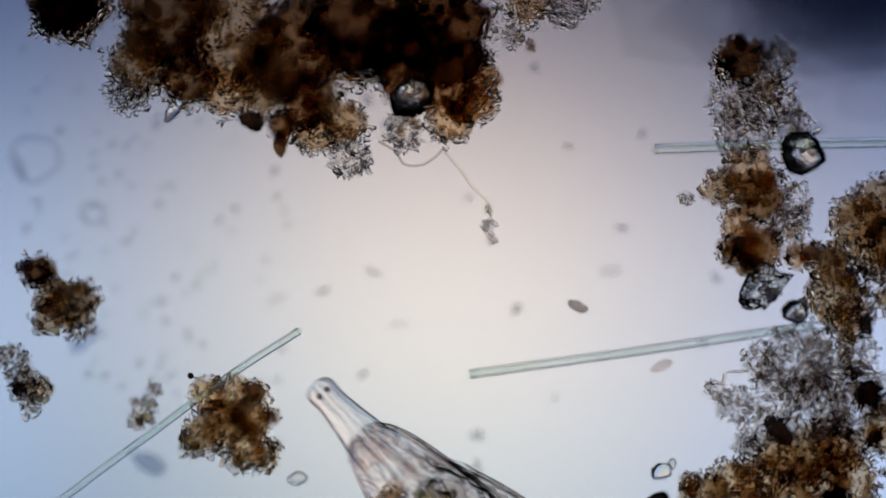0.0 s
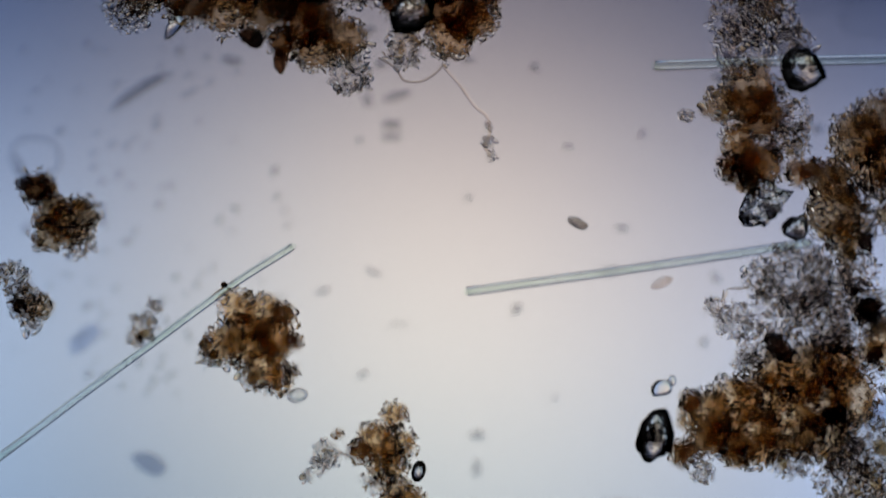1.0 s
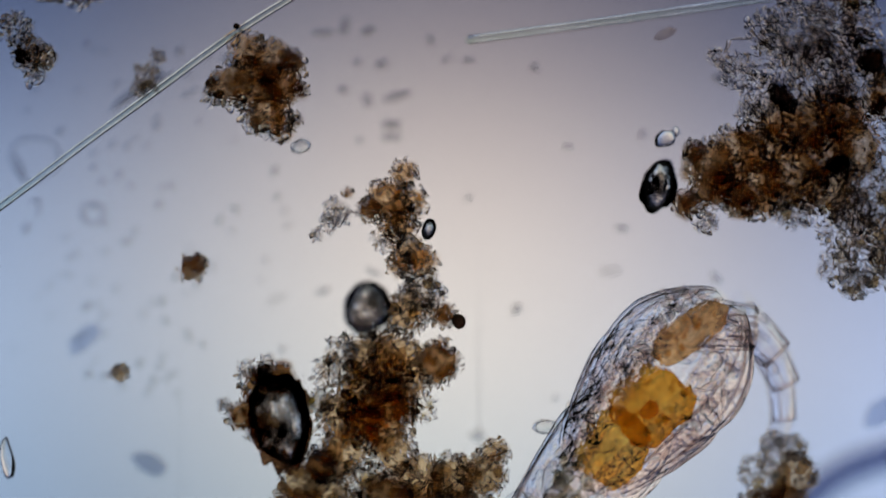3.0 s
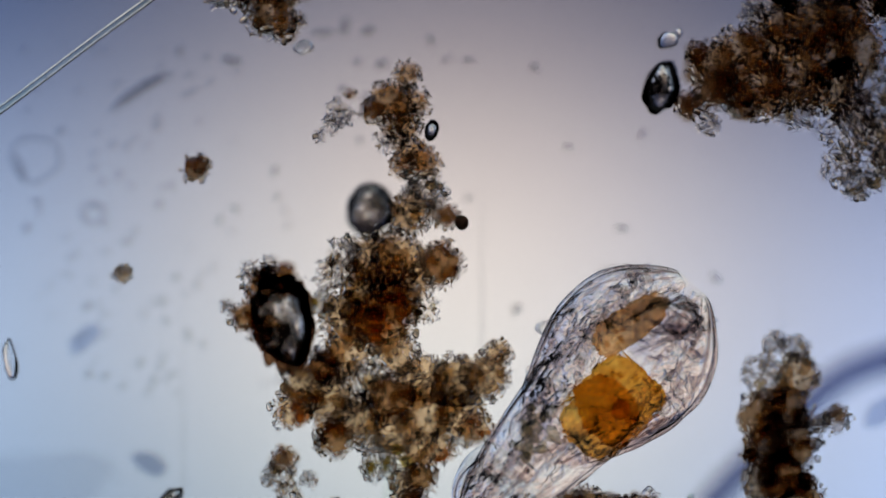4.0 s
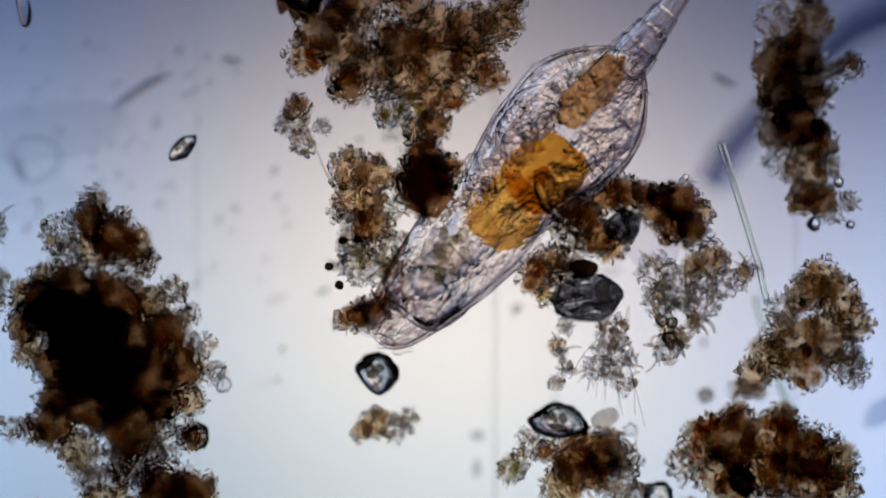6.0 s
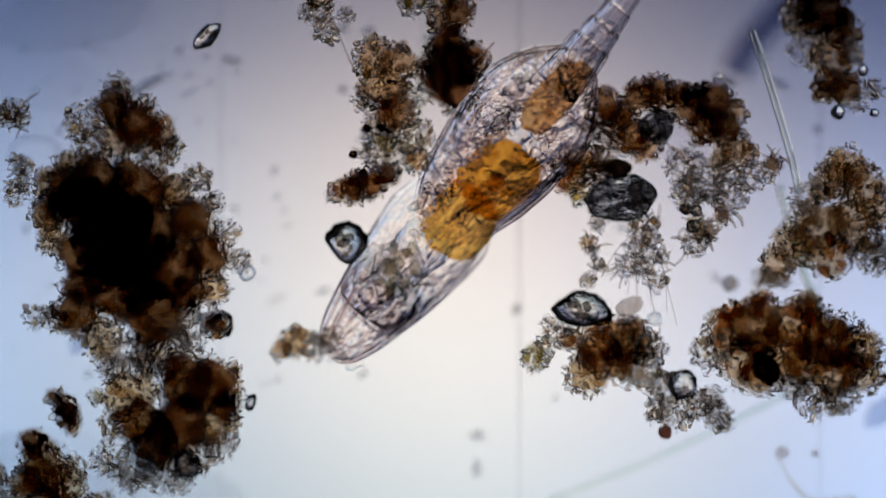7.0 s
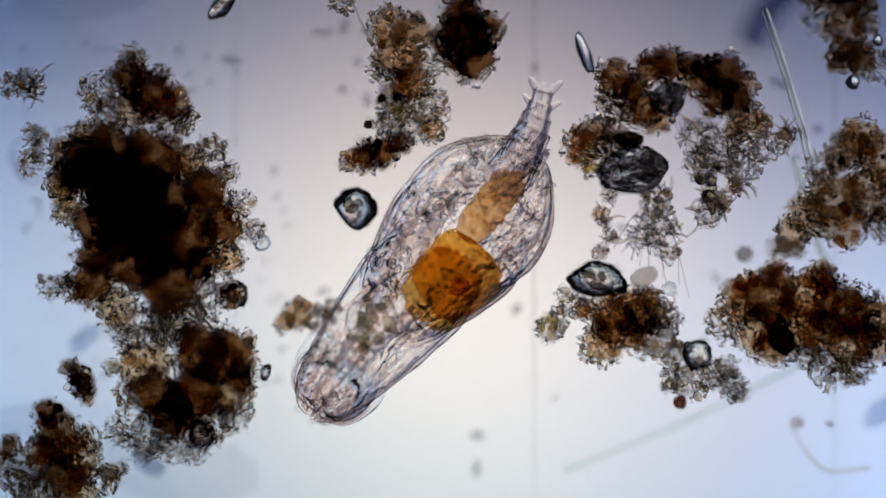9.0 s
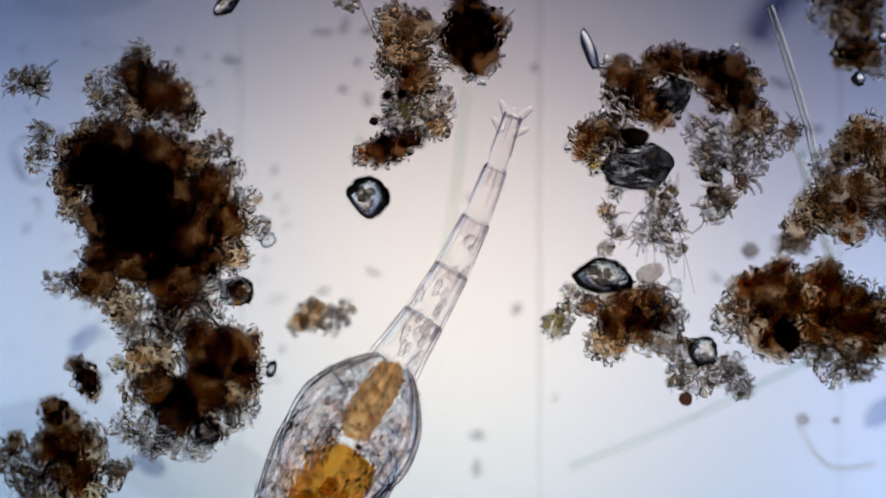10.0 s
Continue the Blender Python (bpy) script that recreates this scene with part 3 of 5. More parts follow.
def right_flocs():
    clump("brown and clear granular floc crossed by a thread", [
        (1310, 108, 46, "k"), (1370, 105, 38, "t"), (1300, 180, 48, "p"), (1360, 180, 50, "p"), (1320, 235, 52, "p"), (1400, 225, 36, "p"),
        (1350, 160, 36, "t"), (1330, 310, 50, "b"), (1275, 335, 32, "a"), (1350, 350, 48, "d"), (1400, 360, 38, "p"), (1310, 400, 36, "b"), (1340, 440, 48, "d"),
        (1330, 445, 34, "r"), (1400, 400, 34, "t"), (1300, 445, 30, "d"), (1215, 350, 12, "p"), (1415, 455, 24, "r")], 21, big=110, lift=6)
    grain("round dark mineral ball with a bright centre", 1420, 272, 40, 38, 0, "smoky", 22)
    grain("pale mineral grain with dark edges", 1352, 508, 50, 40, 30, "pebble", 23, rough=0.6)
    grain("small pale mineral grain with dark rim", 1408, 553, 26, 22, 10, "smoky", 24)
    clump("brown granular floc with round cells", [
        (1520, 390, 52, "b"), (1560, 360, 48, "b"), (1590, 440, 60, "b"), (1545, 440, 48, "a"), (1480, 520, 55, "a"), (1470, 470, 40, "b"), (1540, 520, 44, "t"), (1500, 570, 38, "a"), (1440, 450, 24, "d")], 25, big=90)
    clump("wide clear granular floc with brown patches", [
        (1410, 640, 62, "p"), (1470, 650, 62, "p"), (1375, 700, 48, "p"), (1440, 720, 60, "p"), (1500, 720, 50, "p"), (1300, 715, 30, "p"),
        (1265, 690, 18, "p"), (1340, 760, 36, "p"), (1350, 640, 34, "p"), (1520, 630, 36, "p"), (1560, 700, 40, "t"), (1480, 770, 44, "p"), (1575, 760, 50, "b"), (1320, 790, 22, "p")], 26, big=120, fibres=10)
    for sx, sy, rx, ry, turn in ((1377, 762, 30, 20, -50), (1537, 698, 25, 24, 0), (1512, 663, 13, 12, 0), (1548, 778, 22, 13, 50), (1480, 883, 24, 18, 0), (1533, 577, 13, 17, 30)):
        grain("black rounded spore in the floc", sx, sy, rx, ry, turn, "spore", 30 + sx % 7, "spore", "spore", facet=False, z=-28, rough=0.4)
    clump("large ochre brown floc with granular edges", [
        (1430, 810, 50, "b"), (1380, 810, 40, "b"), (1480, 800, 50, "b"), (1450, 860, 60, "b"), (1510, 850, 50, "b"), (1250, 880, 46, "b"),
        (1300, 860, 50, "b"), (1350, 850, 50, "a"), (1330, 920, 58, "b"), (1260, 920, 40, "d"), (1400, 900, 60, "b"), (1400, 950, 44, "t"), (1460, 920, 50, "a"), (1310, 940, 34, "d"), (1540, 940, 55, "t"), (1225, 860, 22, "d")], 27, big=110)
    clump("pale granular tail of the floc", [(1490, 1000, 44, "t"), (1540, 1010, 40, "t"), (1480, 1060, 34, "t"), (1510, 1090, 28, "t"), (1550, 1070, 30, "t"), (1500, 960, 40, "g"), (1570, 1040, 34, "t"), (1210, 950, 26, "d"), (1245, 985, 20, "p")], 28, big=60)
    grain("dark edged crystal with a yellowish centre", 1160, 912, 38, 50, -8, "inky", 29)
    grain("small clear angular crystal beside the floc", 1172, 836, 20, 16, 35, "mineral", 30)
    grain("small clear angular crystal beside the floc", 1190, 822, 8, 10, 0, "mineral", 31)


def left_flocs():
    clump("soft brown floc with one black grain", [(68, 482, 34, "k"), (95, 530, 36, "a"), (130, 540, 42, "a"), (85, 565, 30, "b"), (150, 525, 30, "t"), (140, 575, 30, "t")], 41, lift=24)
    clump("small pale brown floc", [(20, 640, 30, "t"), (45, 680, 30, "t"), (68, 690, 24, "a"), (55, 720, 20, "p")], 42, big=20)
    grain("black spore at the floc", 32, 688, 13, 14, 0, "spore", 43, "spore", "spore", facet=False)
    clump("small soft brown flake on the glass", [(335, 1063, 24, "d"), (345, 1055, 18, "b")], 44, big=8, lift=40)
    clump("tiny soft brown flake on the glass", [(207, 1250, 16, "a")], 45, big=5, lift=40)
    clump("faint pale flake beside a thread", [(255, 725, 24, "t"), (275, 690, 14, "g"), (240, 745, 16, "t")], 46, big=8, lift=36)
    grain("small clear oval cell on the slide", 527, 848, 18, 12, 10, "glassy", 47, "cell", "cell", facet=False)
    grain("small dark grey capsule on the slide", 1023, 543, 19, 9, -25, "inclusion", 48, "cell", "cell", facet=False)
    grain("faint reddish capsule on the slide", 1172, 648, 20, 9, 25, "grey", 49, "cell", "cell", facet=False)
    grain("elongated clear crystal with a dark rim", 289, 1650, 30, 18, 46, "smoky", 50)
    grain("upright clear crystal with a dark outline", 6, 1398, 14, 46, 5, "mineral", 51)
    grain("faint clear oval cell on the slide", 960, 1345, 24, 12, 0, "glassy", 52, "cell", "cell", facet=False)


def threads():
    drifting = [thread("long straight greenish hollow algal thread", [(-120, 1035), (-3, 953), (150, 838), (250, 765), (400, 655), (514, 582)], 7),
                thread("long straight greenish hollow algal thread", [(822, 660), (1100, 622), (1387, 580), (1430, 574)], 8, z=-25)]
    thread("long straight greenish hollow algal thread", [(1160, 264), (1400, 256), (1720, 250)], 9, z=-18)
    thread("blurred greenish algal thread", [(896, 2475), (1080, 2402), (1266, 2312), (1330, 2280)], 8, "faint_rod", z=-60)
    thread("thin green algal thread behind the flocs", [(1305, 1917), (1345, 2060), (1374, 2128), (1390, 2170)], 7, z=-55)
    thread("thin curved pale fibre on the slide", [(505, 1610), (525, 1655), (545, 1700), (575, 1750)], 2.2, "fibre", 0, "fibre", "fibre")
    thread("broad blurred blue-grey fibre", [(1620, 1390), (1490, 1440), (1380, 1540), (1270, 1650), (1230, 1720)], 26, "murk", -240, "fibre", "fibre")
    thread("faint bent fibre with a knob", [(1300, 2395), (1325, 2440), (1365, 2475), (1440, 2470)], 4, "fibre", -60, "fibre", "fibre")
    for sx, y0, y1 in ((842, 1000, 2700), (310, 1150, 2700), (1378, 1150, 2700)):
        line = [(X(sx), Y(y0 + (y1 - y0) * k / 10), -80 * U) for k in range(11)]
        part("scratch", tube(line, 5 * U, 16, taper=lambda t: min(1, 0.05 + 3 * t, 0.05 + 3 * (1 - t))), M["scratch"], glass_slide, "faint straight scratch")
    return drifting


top_flocs()
right_flocs()
left_flocs()
rod_1, rod_2 = threads()


def middle_flocs():
    cell = grain("large black oval cell with a clear centre", 488, 1330, 54, 90, 8, "coal", 62, "cell", "cell", facet=False)
    r = random.Random(620)
    for k in range(16):
        a, q = k / 16 * 6.2832 + r.uniform(-0.15, 0.15), r.uniform(0.14, 0.26)
        part("wall_lump", lumpy(2, 0.4, 1.5, 630 + k % 4), M["black"], cell, "dark ragged lump of the cell wall", m=pose(0.86 * math.cos(a), 0.86 * math.sin(a), r.uniform(-0.1, 0.3), 0, 0, r.uniform(0, 180)) @ Matrix.Diagonal((q * 1.4, q * 0.8, q, 1)))
    for k in range(13):
        a, d, q = r.uniform(0, 6.28), r.uniform(0.0, 0.6), r.uniform(0.06, 0.17)
        part("inclusion", lumpy(2, 0.4, 1.5, 640 + k % 4), M["inclusion"], cell, "grey fleck in the clear centre", m=pose(d * math.cos(a), d * math.sin(a) * 0.8 - 0.25, 0.2) @ Matrix.Diagonal((q, q * 0.7, q * 0.5, 1)))
    clump("dark flakes beside the black cell", [(420, 1325, 26, "d"), (390, 1305, 12, "p"), (430, 1245, 18, "p"), (455, 1255, 20, "d"), (470, 1230, 14, "g"), (455, 1275, 34, "d"), (490, 1262, 32, "k"), (455, 1345, 30, "d")], 63, big=20)
    grain("round clear bubble with a dark rim", 645, 1135, 46, 44, 120, "coal", 64, "bubble", "bubble", facet=False, z=-58)
    clump("large ochre and brown floc with fibrous patches", [
        (715, 1142, 38, "a"), (740, 1110, 30, "t"), (650, 1225, 50, "a"), (600, 1215, 30, "t"), (690, 1220, 46, "b"), (770, 1232, 40, "d"), (720, 1260, 38, "a"), (575, 1250, 28, "t"),
        (640, 1280, 50, "a"), (690, 1300, 46, "b"), (665, 1330, 60, "r"), (640, 1335, 40, "b"), (600, 1330, 46, "a"), (560, 1300, 24, "o"), (600, 1390, 46, "b"), (690, 1390, 40, "b"), (740, 1310, 26, "o")], 65, big=110, fibres=12)
    clump("brown lobed floc with dark patches", [
        (560, 1415, 36, "k"), (530, 1450, 44, "b"), (505, 1490, 34, "r"), (570, 1470, 44, "b"), (630, 1450, 44, "t"), (680, 1470, 46, "d"), (620, 1510, 44, "a"), (580, 1540, 36, "d"),
        (740, 1440, 46, "a"), (795, 1440, 46, "a"), (850, 1430, 42, "b"), (870, 1390, 26, "b"), (740, 1500, 46, "b"), (800, 1500, 46, "a"), (830, 1525, 32, "r"), (690, 1530, 40, "b")], 66, big=110, fibres=8)
    clump("olive and brown tail of the floc", [(660, 1585, 32, "o"), (695, 1570, 34, "o"), (730, 1560, 34, "b"), (735, 1610, 30, "d"), (770, 1560, 26, "r"), (700, 1620, 24, "a"), (645, 1545, 24, "t")], 67, big=40)
    clump("small brown floc with a pale lower end", [(490, 1578, 24, "d"), (485, 1605, 26, "t"), (500, 1640, 22, "t"), (465, 1610, 16, "p"), (535, 1612, 14, "p")], 68, big=20)
    clump("brown fibrous floc with black specks", [
        (585, 1690, 38, "a"), (625, 1700, 36, "b"), (600, 1745, 42, "b"), (640, 1760, 30, "t"), (620, 1790, 38, "d"), (570, 1760, 24, "p"), (610, 1855, 40, "o"), (660, 1830, 32, "t"), (590, 1820, 30, "p"), (660, 1870, 24, "b"), (570, 1860, 16, "p")], 69, big=80, fibres=25)
    clump("dense black round floc", [(720, 1705, 50, "k"), (725, 1740, 48, "k"), (715, 1670, 40, "k"), (690, 1720, 34, "d"), (760, 1690, 30, "d")], 70)
    for sx, sy in ((572, 1814), (598, 1812), (548, 1860), (566, 1893)):
        grain("tiny black grain beside the brown floc", sx, sy, 8, 8, 0, "spore", 71, "spore", "spore", facet=False, z=12)


def column_floc():
    clump("tall dark brown floc with a clear crystal at its foot", [
        (1335, 1420, 34, "t"), (1395, 1385, 26, "t"), (1360, 1370, 20, "g"), (1400, 1430, 40, "b"), (1340, 1500, 46, "d"), (1380, 1490, 46, "d"), (1350, 1560, 48, "d"), (1395, 1550, 44, "d"),
        (1375, 1610, 50, "k"), (1405, 1640, 40, "d"), (1340, 1620, 36, "b"), (1350, 1670, 34, "t"), (1390, 1690, 38, "b"), (1385, 1740, 30, "d"), (1430, 1680, 24, "t"), (1420, 1745, 30, "d")], 81, big=90, lift=34)
    grain("clear bright crystal in the dark floc", 1386, 1728, 18, 26, 10, "mineral", 82)
    clump("small grey-brown round floc", [(1470, 1510, 24, "g"), (1475, 1500, 18, "d"), (1440, 1515, 14, "a"), (1432, 1552, 10, "d")], 83, big=8)
    grain("tiny round clear bubble with dark rim", 1450, 1712, 10, 10, 0, "mineral", 84, "bubble", "bubble", facet=False)
    grain("tiny round clear bubble with dark rim", 1407, 1785, 13, 13, 0, "mineral", 85, "bubble", "bubble", facet=False)
    grain("tiny round clear bubble with dark rim", 1471, 1787, 8, 8, 0, "mineral", 86, "bubble", "bubble", facet=False)
    clump("small pale flake beside bubbles", [(1440, 1765, 20, "p"), (1470, 1745, 18, "t")], 87, big=8)


middle_flocs()
column_floc()


def lower_left_flocs():
    clump("large floc with a black core and golden granular edges", [
        (125, 1775, 36, "m"), (160, 1810, 46, "m"), (200, 1825, 36, "r"), (130, 1830, 40, "b"), (200, 1855, 36, "t"), (66, 1800, 30, "t"), (84, 1845, 34, "t"), (225, 1850, 22, "t"), (62, 2035, 44, "k"), (140, 2050, 50, "k"), (100, 2070, 40, "m"), (170, 2095, 46, "k"), (250, 2105, 40, "k"), (60, 2100, 34, "m"), (270, 1905, 26, "t"), (90, 1920, 62, "k"), (160, 1930, 62, "m"), (60, 1950, 52, "k"),
        (120, 2000, 76, "k"), (180, 2000, 62, "k"), (230, 1930, 34, "b"), (260, 1980, 44, "m"), (290, 2040, 40, "m"), (220, 2060, 64, "m"), (130, 2090, 70, "m"), (55, 2140, 42, "m"), (195, 2150, 62, "m"), (20, 2150, 24, "t"), (-14, 2148, 22, "t"), (100, 2190, 36, "a"), (20, 1950, 34, "m"), (12, 1910, 32, "b"), (8, 1965, 34, "b"), (14, 2010, 28, "a"), (40, 1880, 26, "a"), (325, 2000, 22, "t"), (345, 2050, 20, "t"), (300, 1945, 20, "t"), (300, 2100, 28, "b"), (130, 1742, 24, "t"), (180, 1775, 20, "t"), (45, 1930, 50, "k"), (100, 1960, 60, "k"), (150, 1985, 54, "k"), (110, 2040, 54, "k")], 101, big=150)
    clump("brown granular floc with pale lower fringe", [
        (210, 2200, 50, "t"), (150, 2225, 44, "g"), (260, 2170, 34, "p"), (300, 2160, 26, "m"), (250, 2265, 58, "m"), (300, 2270, 52, "m"), (150, 2290, 46, "b"), (165, 2335, 44, "m"), (240, 2340, 56, "m"),
        (300, 2330, 44, "b"), (200, 2380, 44, "m"), (270, 2390, 40, "g"), (160, 2410, 40, "p"), (210, 2420, 40, "p"), (120, 2400, 34, "p"), (118, 2238, 24, "g"), (120, 2340, 26, "t"), (91, 2290, 15, "o"), (318, 2308, 34, "k"), (310, 2370, 30, "p"), (205, 2352, 34, "k"), (240, 2440, 22, "p"), (150, 2440, 20, "p"), (180, 2225, 26, "p")], 102, big=120)
    grain("dark round grain in the fringe", 257, 2411, 25, 25, 0, "smoky", 103)
    grain("clear crystal with a dark side", 312, 2160, 22, 26, 30, "smoky", 104)
    clump("black elongated flake beside the floc", [(38, 2315, 24, "k"), (28, 2300, 20, "k"), (44, 2332, 20, "k"), (12, 2290, 13, "d"), (48, 2348, 13, "r"), (22, 2284, 9, "p")], 105, big=6)
    grain("small grey cell at the floc's edge", 366, 2300, 9, 16, -15, "smoky", 106, "cell", "cell", facet=False)
    clump("brown granular floc with ragged edges", [
        (-20, 2373, 27, "k"), (0, 2420, 50, "d"), (30, 2450, 44, "b"), (-30, 2440, 32, "r"), (10, 2480, 44, "d"), (50, 2420, 28, "t"), (-60, 2500, 34, "p"), (-90, 2430, 22, "d"), (92, 2480, 18, "d"), (112, 2468, 12, "p"), (30, 2520, 40, "b"), (-105, 2460, 26, "t"), (-70, 2475, 38, "t"), (-30, 2520, 44, "t"), (80, 2490, 26, "t")], 107, big=70)
    clump("pale yellowish fibrous flake", [(-54, 1788, 26, "t"), (-85, 1790, 22, "t"), (-45, 1800, 16, "o")], 108, big=10, fibres=8)
    clump("faint pale fibrous flake on the slide", [(-42, 1880, 20, "t"), (-50, 1930, 22, "t"), (-40, 1910, 16, "p")], 109, big=8, fibres=5)


def lower_right_flocs():
    clump("brown floc of round cells with granular edge", [
        (1420, 1890, 42, "a"), (1450, 1920, 40, "b"), (1390, 1910, 34, "a"), (1370, 1990, 48, "b"), (1430, 1980, 46, "b"), (1450, 2010, 40, "t"), (1330, 2020, 40, "a"), (1390, 2040, 40, "r"), (1300, 2055, 30, "a"), (1480, 1960, 34, "a"), (1470, 2040, 34, "t"), (1350, 1940, 30, "t")], 121, big=100, fibres=6)
    thread("dark thin needle across the floc", [(1330, 1970), (1352, 1935), (1372, 1900)], 2.6, "fold", 45, "needle", "needle")
    thread("dark thin needle across the floc", [(1300, 1990), (1325, 1950), (1345, 1915)], 2.6, "fold", 45, "needle", "needle")
    clump("large round brown floc with a dark cleft", [
        (1215, 2175, 46, "r"), (1260, 2170, 56, "d"), (1300, 2210, 58, "b"), (1240, 2230, 46, "r"), (1180, 2210, 34, "t"), (1270, 2250, 40, "b"), (1340, 2170, 52, "r"), (1390, 2190, 56, "d"),
        (1340, 2230, 40, "b"), (1400, 2240, 46, "r"), (1440, 2210, 46, "a"), (1370, 2290, 40, "t"), (1410, 2290, 34, "t"), (1455, 2250, 34, "a"), (1350, 2130, 30, "a"), (1270, 2130, 30, "r"), (1330, 2270, 26, "p")], 122, big=130)
    # the floc's dark slit, put in as a black lump
    grain("black bean-shaped lump put in as the floc's dark cleft", 1278, 2240, 22, 30, 30, "spore", 123, "spore", "spore", facet=False, z=20)
    clump("round brown floc with a pale granular margin", [
        (985, 2210, 46, "d"), (1010, 2190, 40, "b"), (960, 2250, 38, "b"), (1020, 2230, 34, "d"), (1060, 2240, 38, "t"), (1040, 2190, 38, "a"), (1070, 2200, 30, "t"), (1045, 2170, 24, "b"), (930, 2190, 20, "d"),
        (900, 2170, 22, "t"), (870, 2220, 26, "o"), (890, 2200, 18, "o"), (945, 2180, 22, "p"), (1090, 2270, 26, "t")], 124, big=90)
    clump("low pale granular floc", [(1120, 2315, 30, "t"), (1160, 2305, 26, "t"), (1090, 2310, 24, "t"), (1190, 2320, 26, "p"), (1200, 2335, 18, "p"), (1185, 2290, 20, "p"), (1080, 2325, 14, "p")], 125, big=40)
    grain("round clear ring-like bubble with a dark rim", 1131, 2268, 28, 27, 0, "inky", 126, "bubble", "bubble", facet=False)
    grain("dark red round cell below the floc", 1101, 2353, 12, 13, 0, "maroon", 127, "cell", "cell", facet=False)
    grain("dark edged clear crystal block", 952, 2132, 52, 33, -8, "inky", 128)
    grain("small grey-green cell beside the crystal", 1037, 2131, 24, 17, 20, "grey", 129, "cell", "cell", facet=False)
    grain("small knob at the bent fibre's end", 1310, 2390, 12, 11, 0, "grey", 130, "cell", "cell", facet=False, z=-60)
    grain("small clear ring-like cell on the slide", 359, 2070, 15, 14, 0, "glassy", 132, "cell", "cell", facet=False)
    grain("small clear six-sided crystal below the fibres", 1082, 2153, 14, 15, 20, "glassy", 133)
    thread("short dark needle on the black floc", [(762, 1700), (780, 1680), (797, 1661)], 2.4, "fold", 8, "needle", "needle")
    for sx, sy, q in ((1136, 1957, 11), (1154, 1960, 11), (1150, 1987, 12)):
        grain("small round brown cell with a dark rim", sx, sy, q, q, 0, "ringed", 134 + sx % 3, "cell", "cell", facet=False, z=2)
    grain("grey blurred speck on the slide", 1216, 2090, 16, 13, 20, "inclusion", 137, "cell", "cell", facet=False, z=-60)
    clump("low brown blurred flake on the slide", [(1270, 2080, 16, "t"), (1290, 2078, 18, "a"), (1312, 2082, 14, "t")], 138, big=4, lift=-36)
    grain("tiny dark grain on the slide", 1368, 2392, 7, 6, 0, "grey", 131, "cell", "cell", facet=False, z=-60)


def corner_dimming():
    """The field's darker, bluer corners, added as tinted films on the slide's lower face, out of focus, thinning out
    towards their edges.
    """
    r = random.Random(31)
    for sx, sy, rx, ry, films in ((-40, 1650, 280, 100, 3), (-60, 2490, 260, 130, 5), (1540, -10, 300, 130, 40)):
        root = thing("smear", sx, sy, "wide faint blue-grey films, added shade at the field's corner", "smear", "", FLOOR - 0.0031)
        for k in range(films):
            q = r.uniform(0.5, 1.0)
            part("film", lumpy(2, 0.3, 1.0, 300 + k % 6), M["smear"], root, m=pose(r.gauss(0, rx * 0.42) * U, r.gauss(0, ry * 0.42) * U, -0.9 * U - k * 0.02 * U, 0, 0, r.uniform(-20, 20)) @ Matrix.Diagonal((rx * q * U, ry * q * U, 0.6 * U, 1)))


lower_left_flocs()
lower_right_flocs()
corner_dimming()


# ---- flocs that the animal shoves about
def drifting_floc():
    root = clump("round brown floc with crisp granular edges", [
        (430, 680, 34, "b"), (470, 700, 40, "b"), (440, 740, 46, "b"), (490, 735, 42, "d"), (400, 740, 40, "b"), (375, 755, 24, "t"), (470, 790, 42, "b"), (510, 700, 24, "d"), (490, 810, 28, "a"), (445, 805, 24, "t"), (525, 750, 16, "d"), (520, 800, 12, "p")], 141, big=110)
    bm = lumpy(2, 0.1, 1.0, 5)
    part("spore", bm, M["spore"], root, "small black spore", m=pose((412 - 784) * U - root.location.x, (441 - 636) * U - root.location.y, 85 * U) @ Matrix.Diagonal((6 * U, 6 * U, 6 * U, 1)))
    return root


def upper_chain_floc():
    root = clump("chain of ochre brown flocs with a small oval cell", [
        (709, 895, 24, "b"), (680, 945, 38, "b"), (715, 950, 34, "a"), (650, 960, 24, "d"), (700, 985, 34, "a"), (680, 1010, 26, "t"), (720, 1045, 34, "a"), (740, 1050, 28, "b"), (700, 1060, 22, "a"),
        (590, 965, 24, "p"), (575, 985, 18, "p"), (555, 1005, 10, "p"), (715, 1098, 14, "p"), (765, 1110, 16, "t"), (755, 1140, 18, "t"), (780, 1148, 22, "d"), (755, 1080, 16, "t"), (610, 930, 9, "d")], 142, big=90)
    for sx, sy, rx, ry, turn, mat, name in ((753, 995, 13, 20, -20, "smoky", "oval_cell"), (806, 1158, 13, 14, 0, "spore", "spore")):
        part(name, lumpy(2, 0.12, 1.0, 6), M[mat], root, "dark oval cell with a bright middle" if mat == "smoky" else "small black spore",
             m=pose(X(sx) - root.location.x, Y(sy) - root.location.y, 85 * U, 0, 0, turn) @ Matrix.Diagonal((rx * U, ry * U, rx * U, 1)))
    return root


